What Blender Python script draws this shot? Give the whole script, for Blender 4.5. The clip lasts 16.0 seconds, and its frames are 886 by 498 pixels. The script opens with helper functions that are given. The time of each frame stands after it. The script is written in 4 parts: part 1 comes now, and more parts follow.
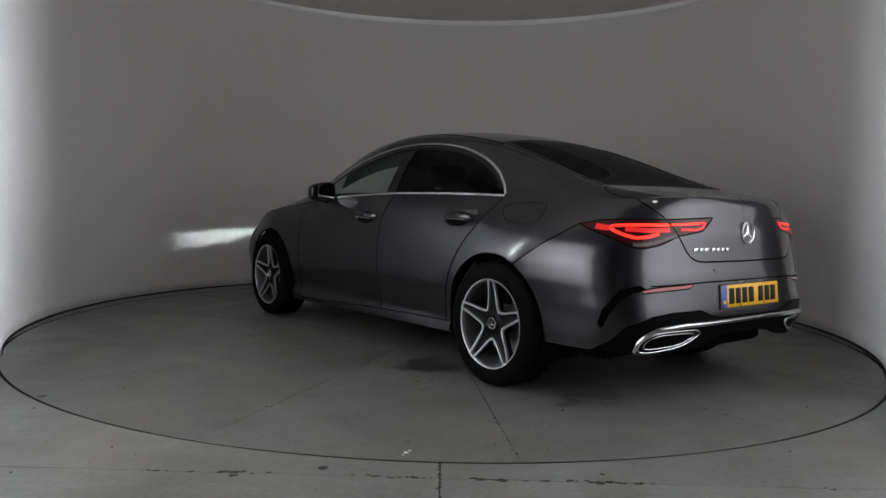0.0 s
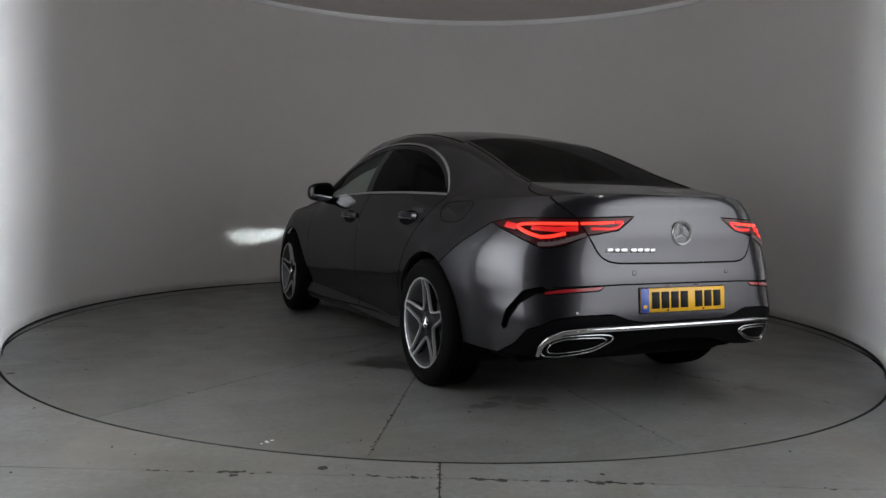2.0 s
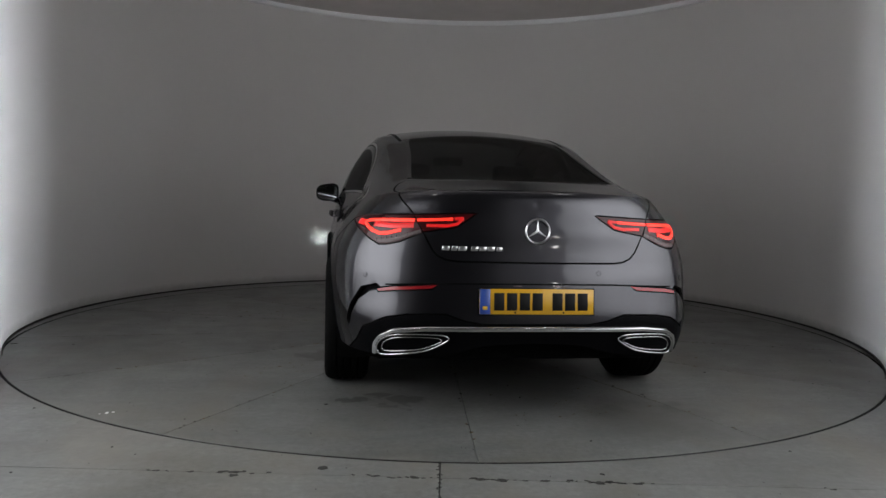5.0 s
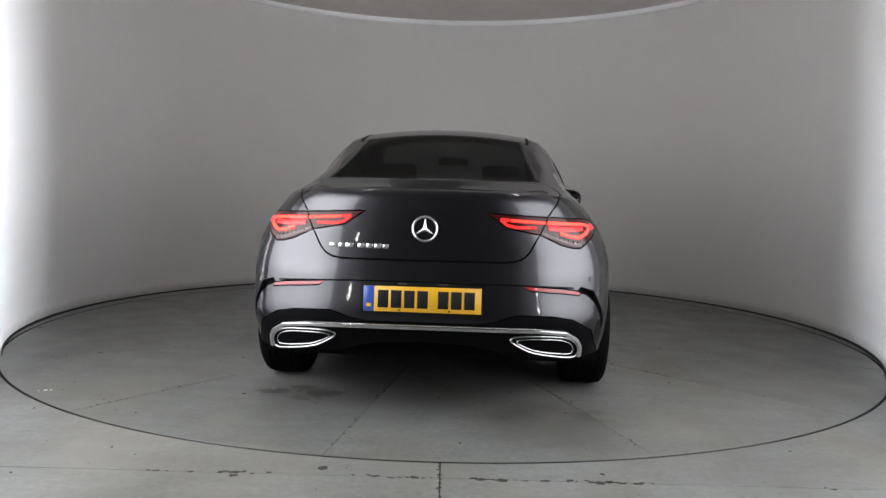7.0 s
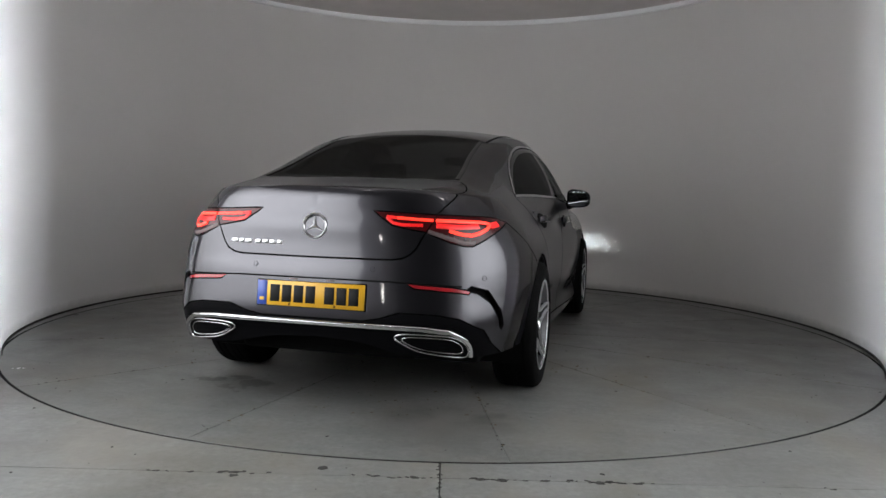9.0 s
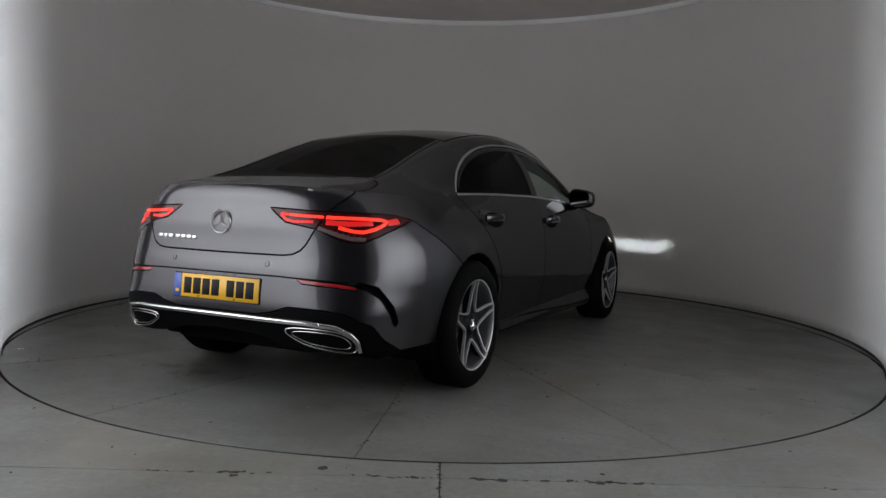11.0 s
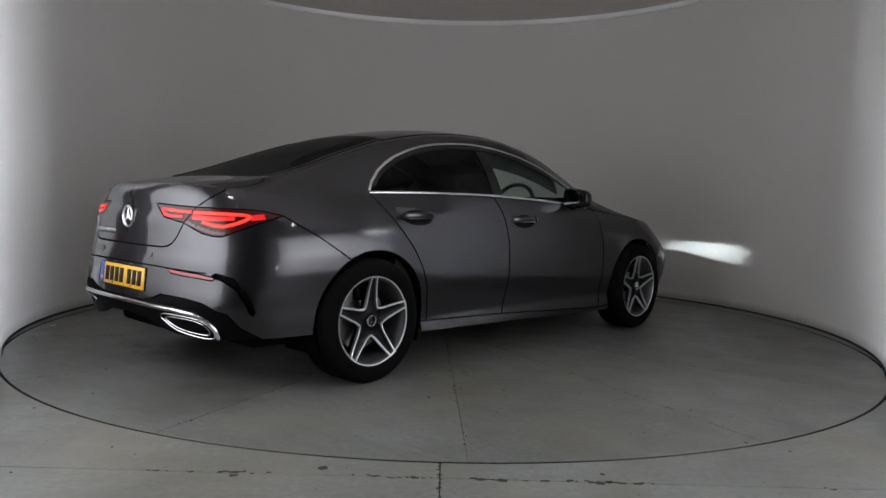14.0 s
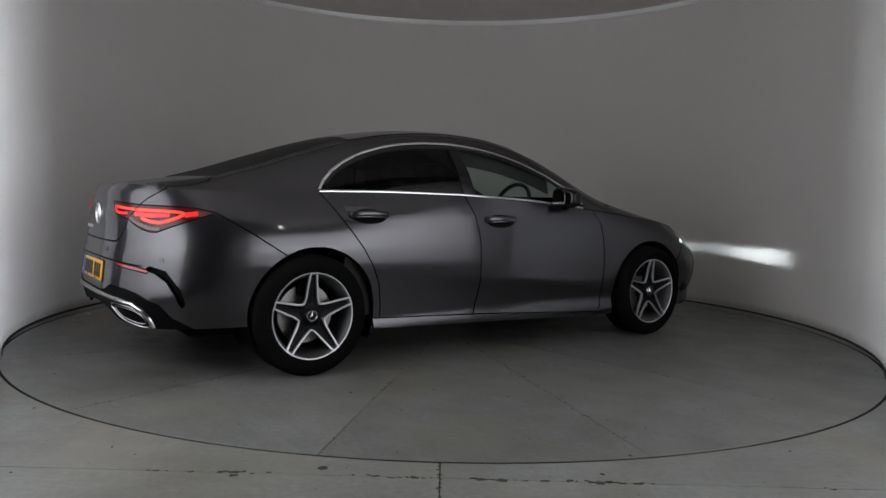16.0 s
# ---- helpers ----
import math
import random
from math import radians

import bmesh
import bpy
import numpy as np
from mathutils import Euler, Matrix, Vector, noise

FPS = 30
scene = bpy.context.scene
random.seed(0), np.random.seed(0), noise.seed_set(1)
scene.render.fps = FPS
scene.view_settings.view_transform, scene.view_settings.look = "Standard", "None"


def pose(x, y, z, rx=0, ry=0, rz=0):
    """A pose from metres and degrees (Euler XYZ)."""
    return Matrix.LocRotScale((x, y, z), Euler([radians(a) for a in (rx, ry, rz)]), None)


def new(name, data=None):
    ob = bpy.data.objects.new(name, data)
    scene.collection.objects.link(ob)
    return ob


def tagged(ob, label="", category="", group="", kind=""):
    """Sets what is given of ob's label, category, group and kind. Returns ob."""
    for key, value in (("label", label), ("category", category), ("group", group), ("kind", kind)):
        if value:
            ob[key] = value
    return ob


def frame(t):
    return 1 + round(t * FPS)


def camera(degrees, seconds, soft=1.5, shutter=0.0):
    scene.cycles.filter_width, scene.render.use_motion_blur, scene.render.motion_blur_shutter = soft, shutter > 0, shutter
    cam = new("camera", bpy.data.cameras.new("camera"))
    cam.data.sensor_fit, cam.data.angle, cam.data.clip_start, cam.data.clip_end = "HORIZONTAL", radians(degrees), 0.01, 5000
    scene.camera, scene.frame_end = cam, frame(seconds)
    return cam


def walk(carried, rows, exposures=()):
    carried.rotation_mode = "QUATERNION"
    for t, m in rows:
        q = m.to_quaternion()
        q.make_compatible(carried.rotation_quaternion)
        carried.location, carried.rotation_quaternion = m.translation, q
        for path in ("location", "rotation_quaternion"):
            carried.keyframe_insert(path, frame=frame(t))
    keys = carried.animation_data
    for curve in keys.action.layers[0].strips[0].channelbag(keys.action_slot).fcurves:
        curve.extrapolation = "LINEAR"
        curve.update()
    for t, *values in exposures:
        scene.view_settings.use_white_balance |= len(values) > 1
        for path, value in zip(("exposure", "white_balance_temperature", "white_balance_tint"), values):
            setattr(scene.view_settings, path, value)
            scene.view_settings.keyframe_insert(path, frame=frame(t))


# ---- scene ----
# The camera stands still before the opening of a round photo studio.
cam = camera(60.45, 16.0)
_r, _u, _f = Vector((0.99965903, 0.00534413, 0.02555912)), Vector((-0.02586374, 0.06803689, 0.99734751)), Vector((-0.00359099, 0.99766849, -0.06815191))
CAM = Matrix(((_r.x, _u.x, -_f.x, 0.0), (_r.y, _u.y, -_f.y, -5.6578), (_r.z, _u.z, -_f.z, 0.9826), (0, 0, 0, 1)))
walk(cam, [(0.0, CAM), (16.0, CAM)], exposures=[(0.0, -0.86), (0.5, -0.73), (1.5, -0.71), (2.5, -0.78), (3.5, -0.91), (4.0, -0.98), (5.2, -0.78), (6.5, -0.15), (7.0, 0.16), (8.0, 0.12), (9.0, -0.22), (10.2, -0.71), (11.5, -0.91), (12.5, -0.86), (13.0, -0.82), (13.5, -0.68), (14.5, -0.58), (15.5, -0.73), (16.0, -0.80)])

# ---- light ----
STUDIO_C, STUDIO_R, STUDIO_H = (0.0, 0.215), 2.985, 2.975
world = bpy.data.worlds.new("world")
scene.world = world
world.use_nodes = True
world.node_tree.nodes["Background"].inputs[0].default_value = (0.6, 0.65, 0.7, 1)
world.node_tree.nodes["Background"].inputs[1].default_value = 0.02
TUBE_GLOW, PANEL_GLOW, BEAM_GLOW = 1230.0, 7.9, 52000.0


# ---- materials ----
def mat(name, color, rough=0.5, metal=0.0, coat=0.0, **kw):
    m = bpy.data.materials.new(name)
    m.use_nodes = True
    b = m.node_tree.nodes["Principled BSDF"]
    b.inputs["Base Color"].default_value = (*color, 1)
    b.inputs["Roughness"].default_value = rough
    b.inputs["Metallic"].default_value = metal
    b.inputs["Coat Weight"].default_value = coat
    b.inputs["Coat Roughness"].default_value = 0.06 if "paint" in name else 0.03
    for k, v in kw.items():
        b.inputs[k.replace("_", " ")].default_value = v
    return m


def nodes_of(m):
    n, l = m.node_tree.nodes, m.node_tree.links
    return n, l, n["Principled BSDF"]


def noise_node(m, scale, detail=4.0, rough=0.6, coords="Object", stretch=None):
    n, l, _ = nodes_of(m)
    tc = n.new("ShaderNodeTexCoord")
    t = n.new("ShaderNodeTexNoise")
    t.inputs["Scale"].default_value, t.inputs["Detail"].default_value, t.inputs["Roughness"].default_value = scale, detail, rough
    if stretch:
        mp = n.new("ShaderNodeMapping")
        mp.inputs["Scale"].default_value = stretch
        l.new(tc.outputs[coords], mp.inputs[0])
        l.new(mp.outputs[0], t.inputs["Vector"])
    else:
        l.new(tc.outputs[coords], t.inputs["Vector"])
    return t.outputs["Fac"]


def ramp(m, fac, stops):
    n, l, _ = nodes_of(m)
    r = n.new("ShaderNodeValToRGB")
    e = r.color_ramp.elements
    while len(e) < len(stops):
        e.new(0.5)
    for s, (p, c) in zip(e, stops):
        s.position, s.color = p, (*(c if isinstance(c, tuple) else (c, c, c)), 1)
    l.new(fac, r.inputs[0])
    return r.outputs[0]


def mixed(m, a, b, fac, mode="MIX"):
    n, l, _ = nodes_of(m)
    x = n.new("ShaderNodeMix")
    x.data_type, x.blend_type = "RGBA", mode
    for s, v in ((x.inputs["Factor"], fac), (x.inputs["A"], a), (x.inputs["B"], b)):
        if isinstance(v, (int, float)):
            s.default_value = v
        elif isinstance(v, tuple):
            s.default_value = (*v, 1)
        else:
            l.new(v, s)
    return x.outputs["Result"]


def bump(m, fac, strength, dist=0.002):
    n, l, b = nodes_of(m)
    k = n.new("ShaderNodeBump")
    k.inputs["Strength"].default_value, k.inputs["Distance"].default_value = strength, dist
    l.new(fac, k.inputs["Height"])
    l.new(k.outputs[0], b.inputs["Normal"])


def glow(name, color, strength):
    return mat(name, color, 0.4, Emission_Color=(*color, 1), Emission_Strength=strength)


PAINT = mat("grey_metallic_paint", (0.046, 0.0445, 0.051), 0.29, 0.92, 0.85, Specular_Tint=(0.22, 0.22, 0.23, 1))
_n, _l, _b = nodes_of(PAINT)
_l.new(ramp(PAINT, noise_node(PAINT, 900, 1), [(0.35, (0.036, 0.035, 0.040)), (0.65, (0.052, 0.0505, 0.057))]), _b.inputs["Base Color"])
BLACK = mat("black_trim_plastic", (0.003, 0.003, 0.0035), 0.55, Specular_IOR_Level=0.03)
bump(BLACK, noise_node(BLACK, 400, 2), 0.15)
GLOSS = mat("piano_black", (0.005, 0.005, 0.006), 0.14, 0, 0.0, Specular_IOR_Level=0.3)
# black of the underbody and joints, also painted shade in the handle cups
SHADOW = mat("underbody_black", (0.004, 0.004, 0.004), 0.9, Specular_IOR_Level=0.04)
RUBBER = mat("tyre_rubber", (0.004, 0.004, 0.004), 0.8, Specular_IOR_Level=0.03)
bump(RUBBER, noise_node(RUBBER, 220, 3), 0.3)
SATIN = mat("satin_chrome", (0.62, 0.62, 0.63), 0.28, 1.0)
CHROME = mat("chrome", (0.62, 0.62, 0.63), 0.16, 1.0)
ALU = mat("machined_alloy", (0.60, 0.60, 0.61), 0.40, 0.85)
RIM_GREY = mat("dark_rim_finish", (0.005, 0.005, 0.006), 0.45, 0.0, Specular_IOR_Level=0.1)
BARREL = mat("dull_grey_barrel", (0.07, 0.07, 0.073), 0.45, 0.6)
STEEL = mat("brake_steel", (0.35, 0.34, 0.33), 0.35, 1.0)
CABIN = mat("cabin_black_trim", (0.014, 0.014, 0.015), 0.6)
bump(CABIN, noise_node(CABIN, 150, 4), 0.3)


def glass_mat(name, tint):
    m = bpy.data.materials.new(name)
    m.use_nodes = True
    n, l = m.node_tree.nodes, m.node_tree.links
    n.remove(n["Principled BSDF"])
    out = n["Material Output"]
    tr, gl, mx, lw = n.new("ShaderNodeBsdfTransparent"), n.new("ShaderNodeBsdfGlossy"), n.new("ShaderNodeMixShader"), n.new("ShaderNodeLayerWeight")
    tr.inputs[0].default_value = (*tint, 1)
    gl.inputs["Roughness"].default_value = 0.01
    lw.inputs["Blend"].default_value = 0.5
    p5, mad = n.new("ShaderNodeMath"), n.new("ShaderNodeMath")
    p5.operation, mad.operation = "POWER", "MULTIPLY_ADD"
    p5.inputs[1].default_value, mad.inputs[1].default_value, mad.inputs[2].default_value = 5.0, 0.28, 0.016
    l.new(lw.outputs["Facing"], p5.inputs[0])
    l.new(p5.outputs[0], mad.inputs[0])
    l.new(mad.outputs[0], mx.inputs[0])
    l.new(tr.outputs[0], mx.inputs[1])
    l.new(gl.outputs[0], mx.inputs[2])
    l.new(mx.outputs[0], out.inputs["Surface"])
    return m


GLASS_FRONT = glass_mat("clear_green_glass", (0.72, 0.78, 0.75))
GLASS_REAR = glass_mat("privacy_glass", (0.03, 0.03, 0.032))
GLASS_BACK = glass_mat("tinted_back_glass", (0.05, 0.05, 0.052))
LENS_RED = mat("red_lamp_lens", (0.24, 0.012, 0.016), 0.2, 0, 0.6)
LENS_DARK = mat("dark_red_lamp_lens", (0.04, 0.004, 0.005), 0.16, 0, 0.0, Specular_IOR_Level=0.3)
LENS_CLEAR = mat("clear_ribbed_lens", (0.10, 0.07, 0.07), 0.4, 0.2, 0.0)
TAIL_GLOW = glow("tail_light_red", (1.0, 0.032, 0.016), 1.9)
TAIL_SOFT = glow("tail_light_soft_red", (0.75, 0.010, 0.010), 0.28)
HEAD_GLOW = glow("headlight_white", (0.9, 0.95, 1.0), 14.0)
BEAM = glow("low_beam_white", (0.88, 0.94, 1.0), BEAM_GLOW)
YELLOW = mat("yellow_plate", (0.58, 0.32, 0.016), 0.35)
BLUE = mat("blue_plate_band", (0.03, 0.07, 0.30), 0.35)
INK = mat("black_plate_ink", (0.008, 0.008, 0.008), 0.6, Specular_IOR_Level=0.15)
LEATHER = mat("black_seat_leather", (0.02, 0.02, 0.021), 0.5)
bump(LEATHER, noise_node(LEATHER, 260, 4), 0.25)
MIRROR = mat("mirror_glass", (0.45, 0.46, 0.47), 0.03, 1.0)
TUBE = glow("light_panel_white", (0.93, 0.96, 1.0), TUBE_GLOW)


def soft_panel(name, strength):
    """A diffuser that is brightest in its middle and falls off towards its rim, as softboxes do."""
    m = glow(name, (0.95, 0.97, 1.0), strength)
    n, l, b = nodes_of(m)
    tc, sp = n.new("ShaderNodeTexCoord"), n.new("ShaderNodeSeparateXYZ")
    l.new(tc.outputs["Generated"], sp.inputs[0])
    fall = ramp(m, sp.outputs["Z"], [(0.0, 0.15), (0.25, 0.9), (0.45, 1.0), (0.75, 0.65), (1.0, 0.1)])
    along = ramp(m, sp.outputs["Y"], [(0.0, 0.5), (0.25, 1.0), (0.65, 1.0), (1.0, 0.4)])
    k = n.new("ShaderNodeMath")
    k.operation = "MULTIPLY"
    k.inputs[1].default_value = strength
    l.new(mixed(m, fall, along, 1.0, "MULTIPLY"), k.inputs[0])
    l.new(k.outputs[0], b.inputs["Emission Strength"])
    return m


SOFT = {-1: soft_panel("soft_panel_white", PANEL_GLOW), 1: soft_panel("soft_panel_dimmer", PANEL_GLOW * 0.74)}
LED = glow("small_led_white", (1.0, 0.98, 0.95), 70.0)

WALL = mat("white_studio_wall_paint", (0.62, 0.61, 0.60), 0.75)
_n, _l, _b = nodes_of(WALL)
_base = ramp(WALL, noise_node(WALL, 0.9, 5, 0.55), [(0.3, (0.69, 0.663, 0.642)), (0.7, (0.73, 0.703, 0.68))])
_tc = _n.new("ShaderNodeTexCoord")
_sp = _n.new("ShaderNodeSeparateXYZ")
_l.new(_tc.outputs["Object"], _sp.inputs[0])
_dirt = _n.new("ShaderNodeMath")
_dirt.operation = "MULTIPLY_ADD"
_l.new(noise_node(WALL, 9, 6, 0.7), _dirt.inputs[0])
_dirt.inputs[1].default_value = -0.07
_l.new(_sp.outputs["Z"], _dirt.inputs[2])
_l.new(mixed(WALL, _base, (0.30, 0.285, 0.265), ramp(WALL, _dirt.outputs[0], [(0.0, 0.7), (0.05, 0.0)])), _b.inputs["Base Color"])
bump(WALL, noise_node(WALL, 60, 4), 0.08)
_t, _m = _n.new("ShaderNodeBsdfTranslucent"), _n.new("ShaderNodeMixShader")
_t.inputs[0].default_value = (0.92, 0.93, 0.95, 1)
_m.inputs[0].default_value = 0.25
_l.new(_b.outputs[0], _m.inputs[1])
_l.new(_t.outputs[0], _m.inputs[2])
_l.new(_m.outputs[0], _n["Material Output"].inputs["Surface"])
SPLAY = mat("white_matt_board", (0.42, 0.41, 0.405), 0.8)
bump(SPLAY, noise_node(SPLAY, 60, 4), 0.08)
CEIL = mat("ceiling_paint", (0.42, 0.39, 0.37), 0.8)
_n, _l, _b = nodes_of(CEIL)
_l.new(ramp(CEIL, noise_node(CEIL, 2.0, 4), [(0.3, (0.60, 0.555, 0.535)), (0.7, (0.66, 0.615, 0.59))]), _b.inputs["Base Color"])
TRIM = mat("white_trim", (0.86, 0.86, 0.86), 0.4)
DARKWALL = mat("dark_outer_wall", (0.03, 0.03, 0.029), 0.8)


def concrete(name, tone):
    m = mat(name, (0.3, 0.3, 0.3), 0.45)
    n, l, b = nodes_of(m)
    t = tone
    cloud = ramp(m, noise_node(m, 1.3, 5, 0.5), [(0.28, (t * 0.8, t * 0.79, t * 0.765)), (0.5, (t, t, t * 0.96)), (0.72, (t * 1.17, t * 1.17, t * 1.13))])
    fine = ramp(m, noise_node(m, 34, 6, 0.7), [(0.3, 0.66), (0.64, 1.14)])
    c = mixed(m, cloud, fine, 1.0, "MULTIPLY")
    streak = ramp(m, noise_node(m, 3.2, 5, 0.6, stretch=(1.0, 2.6, 1.0)), [(0.56, 0.0), (0.76, 0.35)])
    c = mixed(m, c, (t * 0.62, t * 0.6, t * 0.56), streak)
    worn = ramp(m, noise_node(m, 6.5, 6, 0.65, stretch=(0.35, 1.6, 1.0)), [(0.44, 0.0), (0.70, 0.7)])
    c = mixed(m, c, (t * 0.66, t * 0.71, t * 0.69), worn)
    warm = ramp(m, noise_node(m, 1.9, 5, 0.6, stretch=(1.0, 0.6, 1.0)), [(0.50, 0.0), (0.70, 0.65)])
    c = mixed(m, c, (t * 1.06, t * 0.95, t * 0.78), warm)
    rust = ramp(m, noise_node(m, 5.0, 6, 0.6), [(0.50, 0.0), (0.8, 0.5)])
    c = mixed(m, c, (t * 0.75, t * 0.68, t * 0.56), rust)
    scuff = ramp(m, noise_node(m, 2.4, 6, 0.6, stretch=(1.0, 0.35, 1.0)), [(0.52, 0.0), (0.78, 0.4)])
    c = mixed(m, c, (t * 1.45, t * 1.45, t * 1.42), scuff)
    l.new(c, b.inputs["Base Color"])
    l.new(ramp(m, noise_node(m, 4.0, 3, 0.5), [(0.2, 0.29), (0.8, 0.44)]), b.inputs["Roughness"])
    bump(m, noise_node(m, 45, 8, 0.75), 0.25, 0.002)
    return m


CONCRETE = concrete("painted_concrete", 0.195)
PLATE = concrete("turntable_concrete", 0.138)


def add_stains(m, spots):
    """Dark worn patches of irregular outline at fixed places of the slab."""
    n, l, b = nodes_of(m)
    base = b.inputs["Base Color"].links[0].from_socket
    tc = n.new("ShaderNodeTexCoord")
    nz = n.new("ShaderNodeTexNoise")
    nz.inputs["Scale"].default_value, nz.inputs["Detail"].default_value = 7.0, 6.0
    l.new(tc.outputs["Object"], nz.inputs["Vector"])
    off = n.new("ShaderNodeVectorMath")
    off.operation = "MULTIPLY_ADD"
    l.new(nz.outputs["Color"], off.inputs[0])
    off.inputs[1].default_value = (0.4, 0.4, 0.0)
    l.new(tc.outputs["Object"], off.inputs[2])
    for x, y, r, soft, dark, tint in spots:
        d = n.new("ShaderNodeVectorMath")
        d.operation = "DISTANCE"
        l.new(off.outputs[0], d.inputs[0])
        d.inputs[1].default_value = (x + 0.2, y + 0.2, 0)
        k = n.new("ShaderNodeMath")
        k.operation = "DIVIDE"
        l.new(d.outputs["Value"], k.inputs[0])
        k.inputs[1].default_value = r
        base = mixed(m, base, tint, ramp(m, k.outputs[0], [(max(0.0, 1 - soft), dark), (1.0, 0.0)]))
    oi = n.new("ShaderNodeObjectInfo")
    base = mixed(m, base, ramp(m, oi.outputs["Random"], [(0.0, 0.87), (1.0, 1.1)]), 1.0, "MULTIPLY")
    l.new(base, b.inputs["Base Color"])


_oil, _dust, _rust = (0.022, 0.020, 0.018), (0.085, 0.082, 0.078), (0.115, 0.098, 0.066)
add_stains(PLATE, [(-0.85, -0.96, 0.20, 0.3, 0.85, _oil), (-0.62, -1.92, 0.07, 0.3, 0.75, _oil), (-0.48, -2.0, 0.08, 0.3, 0.7, _oil), (-0.74, -2.0, 0.05, 0.3, 0.8, _oil), (-0.6, -2.1, 0.06, 0.3, 0.7, _oil),
                   (0.60, -2.34, 0.36, 0.25, 0.55, _dust), (0.45, -2.25, 0.14, 0.9, 0.5, _oil), (0.75, -2.2, 0.12, 0.9, 0.45, _oil), (1.3, -1.15, 0.35, 0.9, 0.4, _rust), (0.95, -1.0, 0.2, 0.9, 0.45, _rust),
                   (-1.25, -0.6, 0.25, 0.8, 0.45, _oil), (2.2, -1.4, 0.3, 0.9, 0.25, _rust), (-1.9, -0.9, 0.3, 0.9, 0.2, _rust), (0.1, 1.2, 0.4, 0.8, 0.4, _oil)])
RUSTY = mat("rusty_dirt", (0.14, 0.10, 0.055), 0.8)
add_stains(CONCRETE, [(-0.9, -3.0, 0.5, 0.9, 0.35, _rust), (-1.7, -2.9, 0.5, 0.9, 0.3, _dust), (0.62, -3.1, 0.16, 0.9, 0.45, _rust), (1.3, -2.9, 0.4, 0.9, 0.25, _dust), (-0.2, -3.25, 0.3, 0.9, 0.25, _dust), (1.8, -2.8, 0.4, 0.9, 0.3, _rust)])
SEAM = mat("dark_joint", (0.005, 0.005, 0.005), 0.9)
STAIN = mat("dark_oil_stain", (0.022, 0.020, 0.018), 0.6)


# ---- mesh helpers ----
def part(name, bm, material, parent=None, label="", smooth=True):
    me = bpy.data.meshes.new(name)
    bm.normal_update()
    for f in bm.faces:
        f.smooth = smooth
    for e in bm.edges:
        if len(e.link_faces) == 2 and e.calc_face_angle(0) > radians(50):
            e.smooth = False
    bm.to_mesh(me)
    bm.free()
    me.materials.append(material)
    if any(p.material_index for p in me.polygons):
        me.materials.append(SHADOW)
    ob = new(name, me)
    if parent:
        ob.parent = parent
    if label:
        tagged(ob, label)
    return ob


def lathe(profile, n=64, axis="Z", closed=False, a0=0.0, a1=2 * math.pi):
    """Turn a profile of (radius, height) round an axis."""
    bm = bmesh.new()
    full = abs(a1 - a0 - 2 * math.pi) < 1e-6
    rings = []
    for i in range(n if full else n + 1):
        a = a0 + (a1 - a0) * i / n
        c, s = math.cos(a), math.sin(a)
        rings.append([bm.verts.new((r * c, r * s, h) if axis == "Z" else (r * c, h, r * s)) for r, h in profile])
    m = len(profile)
    for i in range(n):
        p, q = rings[i], rings[(i + 1) % len(rings)]
        for j in range(m if closed else m - 1):
            k = (j + 1) % m
            bm.faces.new((p[j], q[j], q[k], p[k]))
    bmesh.ops.recalc_face_normals(bm, faces=bm.faces)
    return bm


def box(x0, x1, y0, y1, z0, z1, bevel=0.0, seg=2):
    bm = bmesh.new()
    bmesh.ops.create_cube(bm, size=1)
    bmesh.ops.transform(bm, matrix=Matrix.Translation(((x0 + x1) / 2, (y0 + y1) / 2, (z0 + z1) / 2)) @ Matrix.Diagonal((x1 - x0, y1 - y0, z1 - z0, 1)), verts=bm.verts)
    if bevel:
        bmesh.ops.bevel(bm, geom=bm.edges[:], offset=bevel, segments=seg, affect="EDGES", profile=0.6)
    return bm


def tube(points, radius, n=8, closed=False, flat=1.0):
    """A round or flattened bar along points."""
    bm = bmesh.new()
    pts = [Vector(p) for p in points]
    rings = []
    for i, p in enumerate(pts):
        a = pts[i - 1] if (i or closed) else pts[0]
        b = pts[(i + 1) % len(pts)] if (i < len(pts) - 1 or closed) else pts[-1]
        d = (b - a).normalized()
        side = d.cross(Vector((0, 0, 1)))
        side = side.normalized() if side.length > 1e-4 else Vector((1, 0, 0))
        up = side.cross(d)
        rings.append([bm.verts.new(p + radius * (math.cos(t) * side * flat + math.sin(t) * up)) for t in (2 * math.pi * k / n for k in range(n))])
    for i in range(len(rings) if closed else len(rings) - 1):
        p, q = rings[i], rings[(i + 1) % len(rings)]
        for k in range(n):
            bm.faces.new((p[k], p[(k + 1) % n], q[(k + 1) % n], q[k]))
    if not closed:
        bm.faces.new(rings[0][::-1])
        bm.faces.new(rings[-1])
    bmesh.ops.recalc_face_normals(bm, faces=bm.faces)
    return bm


def prism(outline, z0, z1, bevel=0.0):
    """An upright block over a flat outline in x, y."""
    bm = bmesh.new()
    lo = [bm.verts.new((x, y, z0)) for x, y in outline]
    hi = [bm.verts.new((x, y, z1)) for x, y in outline]
    bm.faces.new(hi)
    bm.faces.new(lo[::-1])
    for i in range(len(lo)):
        j = (i + 1) % len(lo)
        bm.faces.new((lo[i], lo[j], hi[j], hi[i]))
    bmesh.ops.recalc_face_normals(bm, faces=bm.faces)
    if bevel:
        bmesh.ops.bevel(bm, geom=[e for e in bm.edges if all(abs(v.co.z - z1) < 1e-6 for v in e.verts)], offset=bevel, segments=1, affect="EDGES")
    return bm


